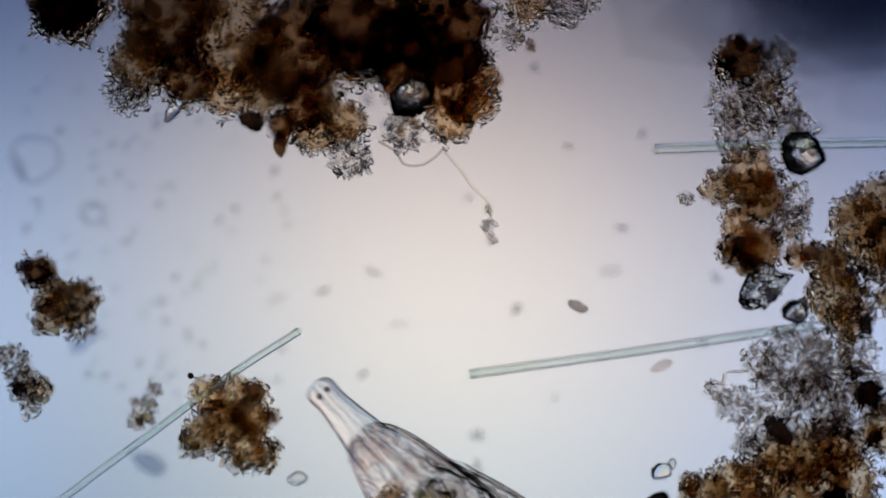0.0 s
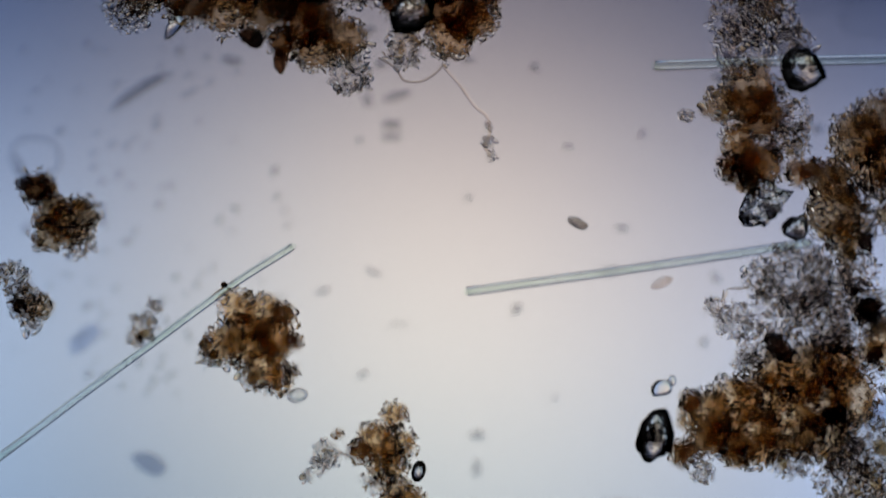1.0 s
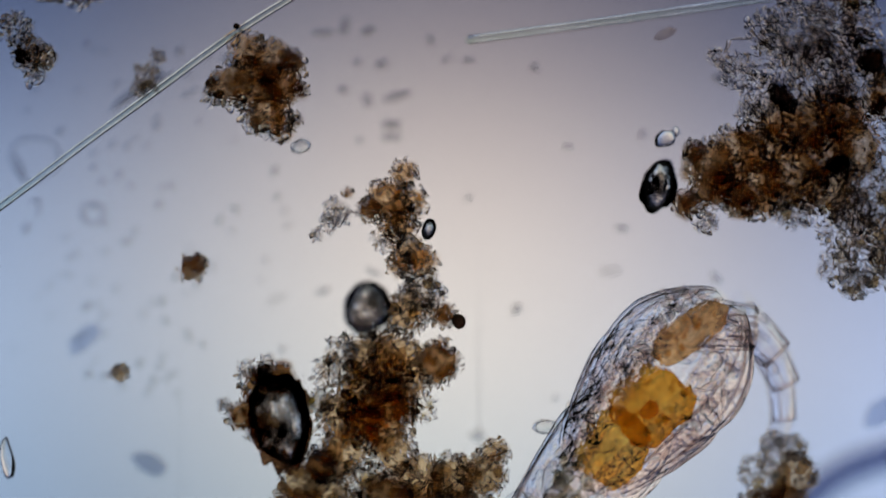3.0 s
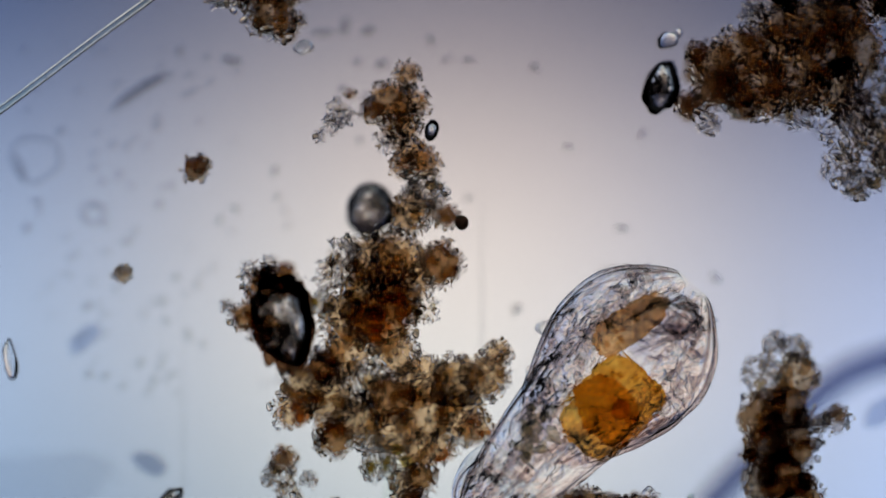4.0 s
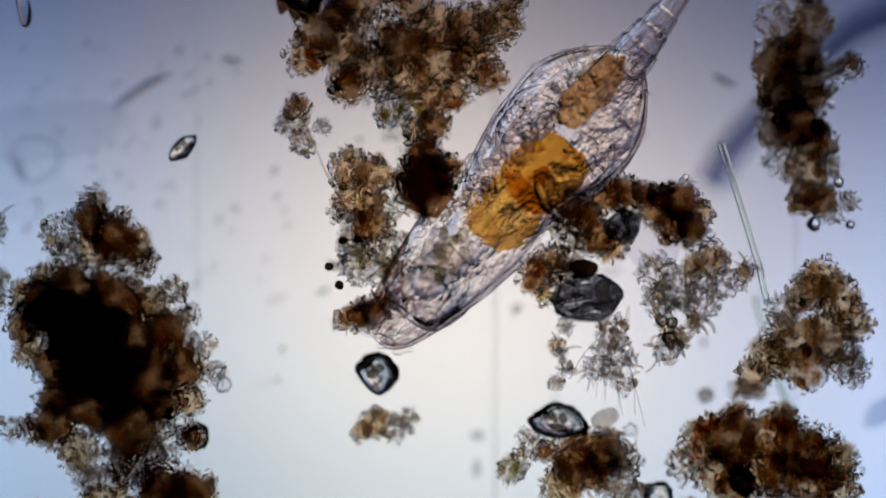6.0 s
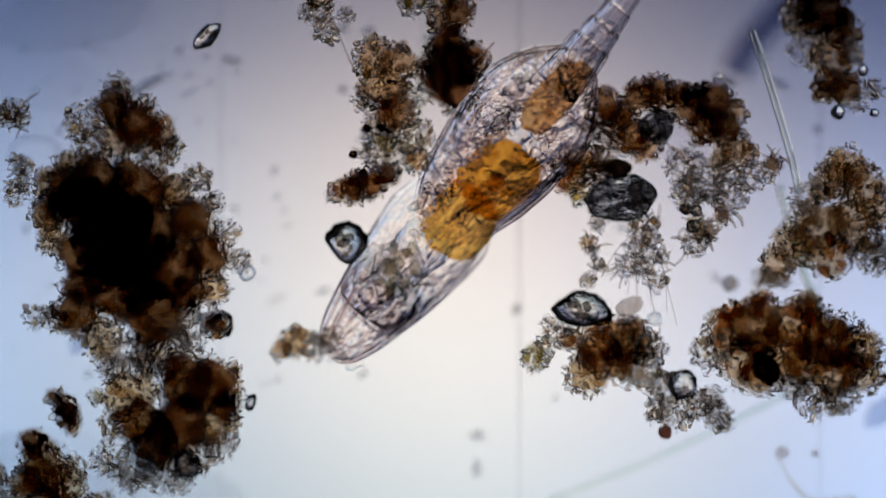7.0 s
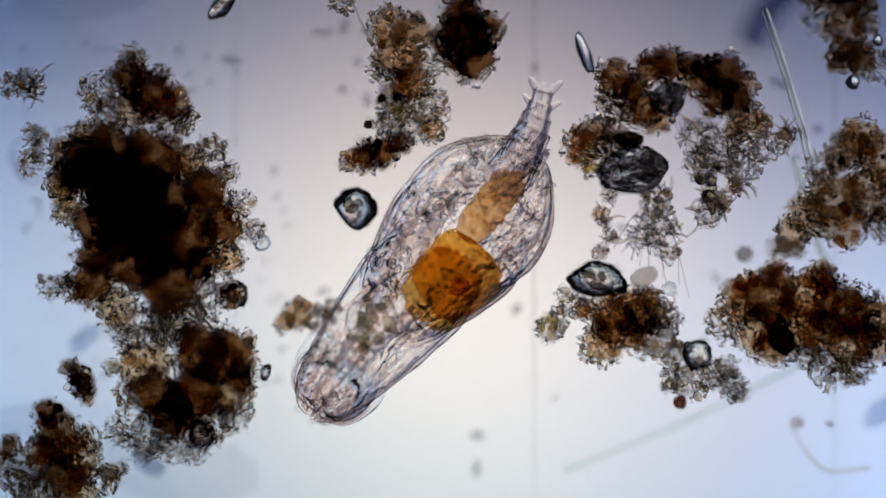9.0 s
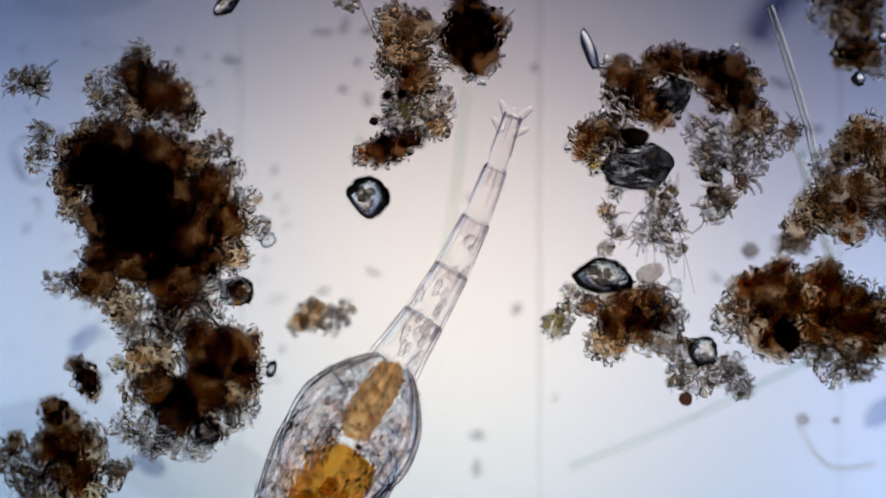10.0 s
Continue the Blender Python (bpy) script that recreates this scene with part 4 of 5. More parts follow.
def pushed_flocs():
    """Flocs beside the foot, in their last place."""
    out = [
        clump("dark brown lobed floc with granular edges", [(985, 1780, 36, "d"), (1010, 1800, 34, "d"), (1050, 1760, 32, "d"), (1080, 1755, 34, "d"), (1000, 1830, 26, "t"), (1030, 1835, 34, "d"), (1060, 1850, 28, "r"), (970, 1820, 22, "t")], 151, big=60),
        clump("round dark brown floc with granular edges", [(1140, 1780, 40, "d"), (1180, 1770, 40, "k"), (1170, 1810, 40, "d"), (1200, 1820, 34, "d"), (1120, 1760, 26, "d"), (1215, 1790, 24, "b")], 152, big=50),
        clump("pale fibrous net with brown round cells", [
            (1230, 1860, 32, "b"), (1200, 1870, 24, "a"), (1130, 1880, 34, "p"), (1170, 1910, 38, "t"), (1140, 1930, 30, "t"), (1210, 1930, 34, "p"), (1250, 1900, 30, "p"), (1155, 1985, 18, "o"), (1170, 2000, 20, "a"), (1150, 2020, 22, "t"), (1200, 1970, 16, "d"), (1290, 1880, 18, "d")], 153, big=70, fibres=80),
        clump("orange-brown round floc beside a mineral block", [(925, 1900, 34, "r"), (950, 1880, 34, "a"), (970, 1900, 26, "t"), (940, 1930, 26, "o"), (985, 1870, 26, "t"), (1000, 1890, 20, "p")], 154, big=40),
        grain("blue-grey plate of clear mineral", 1082, 1815, 36, 30, 40, "mottled", 155),
        grain("dark edged mineral block with a grey middle", 1015, 1942, 72, 43, 8, "mottled", 156),
        grain("black grain on the mineral block", 1010, 1888, 24, 16, 0, "spore", 157, "spore", "spore", facet=False, z=25),
        clump("thin pale stalk of granules hanging from the mineral", [(975, 1985, 14, "t"), (960, 2020, 14, "a"), (968, 2035, 12, "t"), (975, 2060, 13, "t"), (960, 2085, 14, "t")], 158, big=12, fibres=4),
        clump("bundle of pale fibres under the mineral", [(1045, 1990, 16, "t"), (1070, 1985, 16, "t"), (1050, 2030, 24, "p"), (1025, 2060, 20, "p"), (1080, 2090, 18, "p"), (1058, 2065, 22, "p"), (1088, 2045, 16, "p"), (1070, 2012, 18, "t")], 159, big=12, fibres=16),
    ]
    r = random.Random(77)
    for k in range(9):                      # long fibres of the bundle, spread like a veil
        x0, y0, x1, y1 = 1058 + r.uniform(-22, 22), 1975 + r.uniform(-12, 30), 985 + 128 * (k / 8) + r.uniform(-6, 6), 2075 + 85 * (k / 8) + r.uniform(-10, 8)
        line = curve_points([(X(x0), Y(y0), 0), (X(x0 * 0.5 + x1 * 0.5 + r.uniform(-18, 18)), Y(y0 * 0.5 + y1 * 0.5), 3 * U), (X(x1), Y(y1), 0)], 6)
        part("long_fibre", tube([p - out[8].location for p in line], r.uniform(1.0, 2.2) * U, 6), M["rim"], out[8], "long pale straight fibre")
    out.append(grain("thin lavender film between the flocs", 1128, 1842, 52, 38, -10, "film", 166, "film", "film", flat=0.12, z=-22, facet=False))
    faint = thread("faint greenish algal thread behind the black floc", [(712, 1790), (696, 1960), (672, 2110)], 10, "faint_rod", z=-66)
    rod = thread("thin green algal thread beside the flocs", [(1241, 1650), (1265, 1720), (1290, 1800), (1310, 1870), (1325, 1935)], 6.5, z=20)
    return out, rod, faint


def shoved_pair():
    dark = clump("dark red-brown flake with ragged edges", [(540, 1920, 26, "d"), (570, 1910, 30, "k"), (600, 1895, 24, "k"), (515, 1925, 20, "r"), (500, 1930, 10, "p"), (545, 1900, 16, "d")], 161, big=20)
    crystal = grain("clear crystal block with a thick black rim", 514, 2006, 40, 40, 20, "smoky", 162)
    wisp = clump("soft blurred brown flake with pale fibres", [(425, 2195, 28, "b"), (455, 2205, 26, "t"), (400, 2210, 18, "a"), (480, 2190, 20, "t")], 163, big=10, fibres=3, lift=40)
    capsule = grain("clear rod-shaped capsule on the slide", 924, 1734, 11, 40, 20, "mineral", 164, "cell", "cell", facet=False)
    return dark, crystal, wisp, capsule


floc_g = drifting_floc()
chain = upper_chain_floc()
pushed, rod_4, rod_6 = pushed_flocs()
dark_flake, crystal_block, wisp, capsule = shoved_pair()


# ---- the animal: a bdelloid rotifer in telescoping pieces
def thinning(x, thin):
    """Share of the thickness at x, where a piece thins out from thin[0] to thin[1] (and from thin[2] to thin[3])."""
    if not thin:
        return 1.0
    share = 1.0
    for a, b in zip(thin[::2], thin[1::2]):
        t = min(1.0, max(0.0, (x - a) / (b - a)))
        share *= 1.0 - 0.95 * t * t * (3 - 2 * t)
    return share


def lathe(profile, flat=0.6, sides=40, ripple=0.02, seed=0, half=0, thin=None):
    """A body of revolution along x from (x, r) pairs, flattened, with uneven walls; half 1 or -1: only one flank of it."""
    bm = bmesh.new()
    pts = curve_points([(x, r, 0) for x, r in profile], 5)
    rings = []
    for p in pts:
        x, r = p.x, max(p.y, 0.5)
        ring = []
        for k in range(sides + 1 if half else sides):
            a = math.pi * k / sides - (0.5 if half > 0 else -0.5) * math.pi if half else 6.2832 * k / sides
            w = 1 + ripple * noise.noise(Vector((x * 0.02, math.cos(a) * 1.5, math.sin(a) * 1.5 + seed)))
            ring.append(bm.verts.new((x * U, r * w * math.cos(a) * U, r * w * math.sin(a) * flat * thinning(x, thin) * U)))
        rings.append(ring)
    for r0, r1 in zip(rings, rings[1:]):
        for k in range(sides):
            j = k + 1 if half else (k + 1) % sides
            bm.faces.new((r0[k], r0[j], r1[j], r1[k]))
    bm.faces.new(rings[0][::-1])
    bm.faces.new(rings[-1])
    if not half:
        bmesh.ops.recalc_face_normals(bm, faces=bm.faces)
    return bm


def add_folds(owner, profile, count, seed, flat=0.6, thick=1.0, half=0, thin=None, mat="fold"):
    """Creases that run along a body of revolution, as thin welts on its wall; the first four lie along its flanks."""
    r = random.Random(seed)
    pts = [p for p in curve_points([(x, rr, 0) for x, rr in profile], 8) if thinning(p.x, thin) > 0.5]
    for i in range(count):
        a0, drift = r.uniform(0.1, 3.04), r.uniform(-0.3, 0.3)
        i0, i1 = r.randint(2, len(pts) // 3), r.randint(len(pts) * 2 // 3, len(pts) - 3)
        if i < 4:
            a0, drift, i0, i1 = (0.05, 3.09, 0.32, 2.82)[i], 0.0, 3, len(pts) - 4
        if half:
            a0, drift = (0.05, 0.2, 0.38, 0.62)[i] if i < 4 else r.uniform(0.3, 1.5), drift * 0.5
            a0 = a0 if half > 0 else math.pi - a0
        line = []
        for p in pts[i0:i1]:
            a = a0 + drift * (p.x / 300) + (0.10 if i > 3 else 0.03) * noise.noise(Vector((p.x * 0.03, i * 3.1, seed)))
            line.append((p.x * U, p.y * 0.985 * math.cos(a) * U, p.y * 0.985 * math.sin(a) * flat * thinning(p.x, thin) * U))
        w = r.uniform(1.6, 3.0) * thick if i > 3 else 3.2 * thick
        part("cuticle_fold", tube(line, w * U, 6, taper=lambda t: 0.35 + 0.65 * math.sin(3.14 * t)), M[mat], owner)


def body_grains(profile, count, seed, smin, smax, fill=0.85, flat=0.5):
    r = random.Random(seed)
    rng.seed(seed)
    pts = curve_points([(x, rr, 0) for x, rr in profile], 8)
    items = []
    for _ in range(count):
        p = r.choice(pts)
        a, d = r.uniform(0, 6.2832), math.sqrt(r.random()) * p.y * fill
        items.append(((p.x + r.uniform(-8, 8)) * U, d * math.cos(a) * U, d * math.sin(a) * flat * U, r.uniform(smin, smax) * U))
    return items


def wrinkles(owner, profile, count, seed, half=0, spread=0.9):
    """Crumpled inner skins: short bent welts all through a piece of the body, most of them along it."""
    r = random.Random(seed)
    rng.seed(seed)
    pts = curve_points([(x, rr, 0) for x, rr in profile], 8)
    items = []
    for _ in range(round(count * 0.45)):
        p = r.choice(pts)
        y = r.uniform(0.1, 0.86) * half * p.y if half else r.uniform(-0.8, 0.8) * p.y
        items.append(((p.x + r.uniform(-8, 8)) * U, y * U, r.uniform(-30, 22) * U, r.uniform(9, min(24, 6 + p.y * 0.27)) * U, r.gauss(0, spread)))
    ob = part("tissue", joined_worms("tissue", items, M["tissue"], 0.15, 1.1), None, owner)
    tagged(ob, kind="stuff")


def block(rx, ry, rz, seed, power=0.72, rough=0.3):
    """A soft rounded block, as a full gut is."""
    bm = lumpy(4, rough, 1.6, seed)
    for v in bm.verts:
        c = [math.copysign(abs(q) ** power, q) for q in v.co]
        v.co = Vector((c[0] * rx * U, c[1] * ry * U, c[2] * rz * U))
    return bm


def shrunk(profile, s):
    """The same outline with its radii scaled and its ends drawn in a little."""
    mid = sum(x for x, _ in profile) / len(profile)
    return [(mid + (x - mid) * 0.97, r * s) for x, r in profile]


FLANK = [(-6, 34), (10, 50), (40, 80), (85, 98), (150, 103), (220, 99), (290, 88), (350, 74), (395, 50), (410, 20)]
REAR = [(-6, 26), (8, 44), (35, 66), (75, 90), (115, 103), (160, 104), (215, 88), (270, 56), (310, 24), (322, 4)]
FORE = [(84, 4), (96, 34), (118, 64), (148, 88), (180, 99), (220, 99), (290, 88), (350, 74), (395, 50), (410, 20)]
FRONT = [(6, 10), (0, 27), (-20, 46), (-55, 62), (-110, 77), (-190, 93), (-280, 104), (-340, 96), (-390, 70), (-410, 30)]
ROSTRUM = [(2, 5), (0, 12), (-5, 21), (-16, 27), (-40, 26), (-80, 31), (-130, 40), (-170, 44), (-185, 20)]
FOOT_R = (42, 34, 28, 22, 17)


def rotifer():
    root = tagged(new("rotifer"), "transparent bdelloid rotifer with an ochre gut, creeping over the slide", "rotifer")
    p = {}
    for side, seed, h in (("left", 1, 1), ("right", 2, -1)):
        p["rear_" + side] = part("rear_flank", lathe(REAR, 0.55, 24, seed=seed, ripple=0.05, half=h, thin=(150, 310)), M["cuticle"], root, "clear folded cuticle of the rear trunk")
        part("flesh", lathe(shrunk(REAR, 0.93), 0.09, 24, seed=seed + 70, half=h, thin=(150, 310)), M["flesh_thin"], p["rear_" + side])
        add_folds(p["rear_" + side], REAR, 10, seed + 10, 0.55, 0.85, h, (150, 310))
        wrinkles(p["rear_" + side], REAR[1:7], 60, seed + 130, h)
        p["fore_" + side] = part("front_flank", lathe(FORE, 0.58, 24, seed=seed + 6, ripple=0.05, half=h, thin=(230, 100, 300, 400)), M["cuticle"], root, "clear folded cuticle of the trunk")
        part("flesh", lathe(shrunk(FORE, 0.93), 0.09, 24, seed=seed + 80, half=h, thin=(230, 100, 300, 400)), M["flesh_thin"], p["fore_" + side])
        add_folds(p["fore_" + side], FORE, 11, seed + 20, 0.58, 0.85, h, (230, 100, 300, 400))
        wrinkles(p["fore_" + side], FORE[3:9], 55, seed + 140, h)
    p["middle"] = part("trunk_middle", lathe(FLANK, 0.14, seed=5, ripple=0.05, thin=(280, 400, 100, 10)), M["membrane"], root, "clear middle of the trunk")
    add_folds(p["middle"], shrunk(FLANK, 0.8), 8, 15, 0.5, 0.5)
    wrinkles(p["middle"], shrunk(FLANK[1:-1], 0.9), 75, 34)
    p["front"] = part("front_trunk", lathe(FRONT, 0.62, seed=3, ripple=0.05, thin=(-240, -400)), M["cuticle"], root, "clear tapering front of the body")
    add_folds(p["front"], FRONT, 19, 13, 0.62, 0.8, 0, (-240, -400))
    wrinkles(p["front"], FRONT[1:7], 150, 14)
    part("flesh", lathe(shrunk(FRONT, 0.93), 0.12, seed=51, thin=(-240, -400)), M["flesh"], p["front"])
    p["mastax"] = part("mastax", joined_grains("mastax", body_grains([(-42, 10), (-22, 32), (0, 38), (22, 32), (42, 10)], 26, 15, 8, 17, 1.0), M["chewer"], 1.2), None, root, "grey-green granular chewing organ")
    part("crop", lumpy(4, 0.16, 1.4, 22), M["membrane"], p["mastax"], "clear round sac round the chewing organ", m=pose(0, 0, 6 * U) @ Matrix.Diagonal((54 * U, 44 * U, 16 * U, 1)))
    p["yolk"] = part("yolk_gland", joined_grains("yolk_gland", body_grains([(-150, 20), (-90, 36), (0, 42), (90, 36), (150, 20)], 130, 16, 5, 11, 1.0), M["tissue"], 1.2), None, root, "clear granular yolk gland")
    p["gut"] = part("stomach", block(72, 68, 34, 17, 0.66, 0.17), M["gut"], root, "ochre brown stomach")
    ob = part("gut_contents", joined_grains("gut_contents", body_grains([(-64, 40), (-36, 58), (0, 60), (36, 58), (64, 44)], 30, 117, 4, 9, 1.0), M["gut_grain"], 1.1), None, p["gut"])
    tagged(ob, kind="stuff")
    part("gut_spot", lumpy(3, 0.2, 1.2, 21), M["gut_spot"], p["gut"], "darker round spot in the stomach", m=pose(8 * U, 22 * U, 18 * U) @ Matrix.Diagonal((19 * U, 17 * U, 10 * U, 1)))
    p["gut2"] = part("stomach_lobe", block(66, 60, 32, 18, 0.72, 0.2), M["gut_pale"], root, "paler front lobe of the stomach")
    p["bowel"] = part("intestine", block(78, 31, 24, 19, 0.8, 0.18), M["bowel"], root, "brown elongated intestine")
    ob = part("gut_contents", joined_grains("gut_contents", body_grains([(-70, 14), (-40, 24), (0, 28), (40, 24), (70, 14)], 18, 118, 4, 8, 1.0), M["bowel_grain"], 1.1), None, p["bowel"])
    tagged(ob, kind="stuff")
    p["head"] = part("head", lathe([(4, 16), (0, 44), (-14, 64), (-45, 80), (-85, 85), (-125, 74), (-150, 38), (-156, 8)], 0.62, seed=9, ripple=0.05, thin=(-45, -135)), M["cuticle"], root, "clear rounded head with folded crown")
    add_folds(p["head"], [(0, 36), (-14, 58), (-45, 74), (-85, 78), (-125, 68), (-150, 34)], 7, 61, 0.62, 0.7, 0, (-45, -135))
    part("flesh", lathe([(-6, 30), (-14, 54), (-45, 70), (-85, 70), (-125, 52), (-145, 20)], 0.12, seed=53, thin=(-45, -130)), M["flesh_thin"], p["head"])
    wrinkles(p["head"], [(-14, 48), (-45, 70), (-85, 66), (-115, 40)], 60, 35)
    p["rostrum"] = part("rostrum", lathe(ROSTRUM, 0.8, 28, seed=4, ripple=0.06, thin=(-130, -180)), M["cuticle"], root, "clear narrow snout with two eyespots")
    add_folds(p["rostrum"], ROSTRUM, 10, 23, 0.8, 0.6, 0, (-110, -180), "foot_fold")
    part("flesh", lathe(shrunk(ROSTRUM, 0.93), 0.22, 24, seed=54, thin=(-130, -180)), M["foot_flesh"], p["rostrum"])
    for y in (-9, 9):
        part("eyespot", lumpy(2, 0.1, 1, 20), M["eye"], p["rostrum"], "dark red eyespot", m=pose(-22 * U, y * U, 0) @ Matrix.Diagonal((5.5 * U, 5.5 * U, 4 * U, 1)))
    for k, r in enumerate(FOOT_R):
        prof = [(4, r * 0.5), (0, r * 0.86), (-8, r * 0.95), (-60, r * 1.08), (-110, r * 1.2), (-128, r * 1.1), (-134, r * 0.5)]
        p["foot%d" % k] = part("foot_segment", lathe(prof, 0.8, 24, seed=30 + k, thin=(-70, -132)), M["foot_skin"], root, "clear telescoping foot joint")
        ring = tube([(-3 * U, r * 0.9 * math.cos(a / 24 * 6.2832) * U, r * 0.72 * math.sin(a / 24 * 6.2832) * U) for a in range(25)], 1.3 * U, 6)
        part("joint_rim", ring, M["rim"], p["foot%d" % k])
        add_folds(p["foot%d" % k], prof, 9, 40 + k, 0.8, 0.6, 0, (-70, -132), "foot_fold")
        part("flesh", lathe(shrunk(prof, 0.85), 0.2, 20, seed=90 + k, thin=(-70, -132)), M["foot_flesh"], p["foot%d" % k])
        if k < 3:
            wrinkles(p["foot%d" % k], prof[2:5], 30 - 6 * k, 95 + k, 0, 0.2)
    for side in (1, -1):
        spur = tube([(j * 4 * U, 0, 0) for j in range(9)], 9 * U, 12, taper=lambda t: (1 - 0.5 * t) * (1 if t < 0.95 else 0.5))
        part("spur", spur, M["cuticle"], p["foot4"], "short pointed clear spur", m=pose(-34 * U, side * 9 * U, 0, 0, 0, side * 50))
    for k, (turn, length) in enumerate(((40, 32), (-34, 36), (6, 20))):
        toe = tube([(j * length / 8 * U, 0, 0) for j in range(9)], 9 * U, 12, taper=lambda t: (1 - 0.4 * t) * (1 if t < 0.95 else 0.5))
        part("toe", toe, M["cuticle"], p["foot4"], "small pointed clear toe", m=pose(-6 * U, (8, -8, 0)[k] * U, 0, 0, 0, turn))
    return root, p


animal, limb = rotifer()

# seconds, foot base, head end, toe end, bend of the foot, width, snout
STATES = [
    (0.0, 1060, 1215, 640, 768, 1330, 1340, 0, 36, 160), (0.1, 1040, 1235, 706, 792, 1330, 1340, 0, 36, 140), (0.2, 1045, 1235, 751, 819, 1330, 1340, 0, 36, 128),
    (0.3, 1045, 1232, 787, 848, 1330, 1340, 0, 40, 118), (0.4, 1045, 1230, 804, 870, 1330, 1340, 0, 26, 110), (0.5, 1040, 1230, 831, 896, 1330, 1340, 0, 20, 104), (0.6, 1060, 1215, 880, 1010, 1330, 1335, 0, 37, 60),
    (0.7, 1150, 1170, 872, 1050, 1330, 1330, 0, 40, 60), (0.85, 1165, 1150, 850, 1250, 1330, 1310, -60, 56, 10), (1.0, 1180, 1110, 900, 1420, 1330, 1290, -80, 60, 0),
    (1.3, 1160, 985, 1015, 1450, 1330, 1270, -90, 60, 0), (1.8, 1160, 985, 1020, 1470, 1335, 1275, -90, 60, 0), (2.0, 1168, 984, 1018, 1490, 1340, 1280, -90, 61, 0),
    (2.2, 1230, 1000, 1005, 1520, 1350, 1300, -90, 42, 0), (2.5, 1307, 1051, 923, 1553, 1365, 1350, -80, 34, 0), (3.0, 1281, 1127, 892, 1602, 1368, 1400, -60, 34, 0),
    (3.2, 1273, 1151, 880, 1614, 1368, 1420, -50, 34, 0), (3.8, 1232, 1236, 842, 1670, 1290, 1360, -20, 40, 0), (4.3, 1187, 1330, 805, 1715, 1215, 1315, 0, 65, 0),
    (4.5, 1192, 1352, 801, 1730, 1218, 1312, 0, 65, 0), (5.0, 1195, 1393, 772, 1795, 1255, 1300, 0, 38, 0), (5.5, 1132, 1414, 706, 1904, 1238, 1280, 0, 20, 0),
    (6.0, 1076, 1498, 637, 1990, 1190, 1350, 0, 18, 0), (6.2, 1052, 1543, 608, 2042, 1165, 1395, 0, 13, 0), (6.8, 976, 1648, 540, 2165, 1090, 1500, 0, 12, 0),
    (7.3, 910, 1740, 478, 2272, 1040, 1580, 0, 12, 0), (7.5, 897, 1743, 494, 2260, 1030, 1590, 0, 12, 0), (7.9, 856, 1850, 440, 2285, 895, 1780, 0, 48, 0),
    (8.2, 822, 1922, 436, 2302, 815, 1865, 25, 60, 0), (8.5, 834, 1937, 426, 2314, 812, 1843, 40, 60, 0), (8.8, 834, 1918, 428, 2352, 872, 1818, 12, 48, 0),
    (9.0, 832, 1912, 443, 2370, 858, 1800, 0, 33, 0), (9.1, 815, 1910, 420, 2408, 850, 1775, 0, 28, 0), (9.4, 770, 2010, 421, 2528, 848, 1832, 0, 22, 0),
    (9.6, 708, 2110, 368, 2655, 840, 1840, 20, 16, 0), (9.8, 628, 2210, 305, 2750, 797, 1845, 24, 14, 0), (10.0, 582, 2292, 250, 2840, 794, 1850, 22, 15, 0),
]


# seconds, and the intestine's side shift, turn and place along the body
BOWEL = [(0, 0, 0, 90), (0.9, -4, -30, 92), (2.1, -4, -32, 90), (2.5, -21, -17, 80), (3.2, -18, -12, 85), (4.4, -40, -11, 132), (5, -15, -11, 107), (6, -13, 0, 86),
         (7.5, 20, 0, 78), (8, 21, 6, 118), (8.5, 20, 8, 133), (9, 8, 2, 118), (9.5, 5, 3, 99), (10, 1, 0, 76)]
# seconds, and the stomach's side shift and how far it is drawn out
GUT = [(0, 10, 0.6), (0.9, 20, 0.3), (2.1, 10, 0.3), (2.5, 9, 0.75), (3.2, 12, 0.9), (4.4, 53, 0), (5, 48, 0), (5.5, 36, 0.4), (6, 19, 0.85), (7.3, 26, 0.9), (7.6, 28, 0.8), (8, 41, 0.1),
       (8.6, 46, 0), (9, 40, 0.15), (9.5, 21, 0.6), (10, 14, 0.9)]


def between(table, t):
    """The row of a table at t seconds, smoothly."""
    for a, b in zip(table, table[1:]):
        if t <= b[0]:
            k = (t - a[0]) / (b[0] - a[0])
            return [u + (v - u) * k for u, v in zip(a[1:], b[1:])]
    return table[-1][1:]


def plane_pose(x, y, angle, z=0.0):
    return pose(x, y, z, 0, 0, math.degrees(angle))


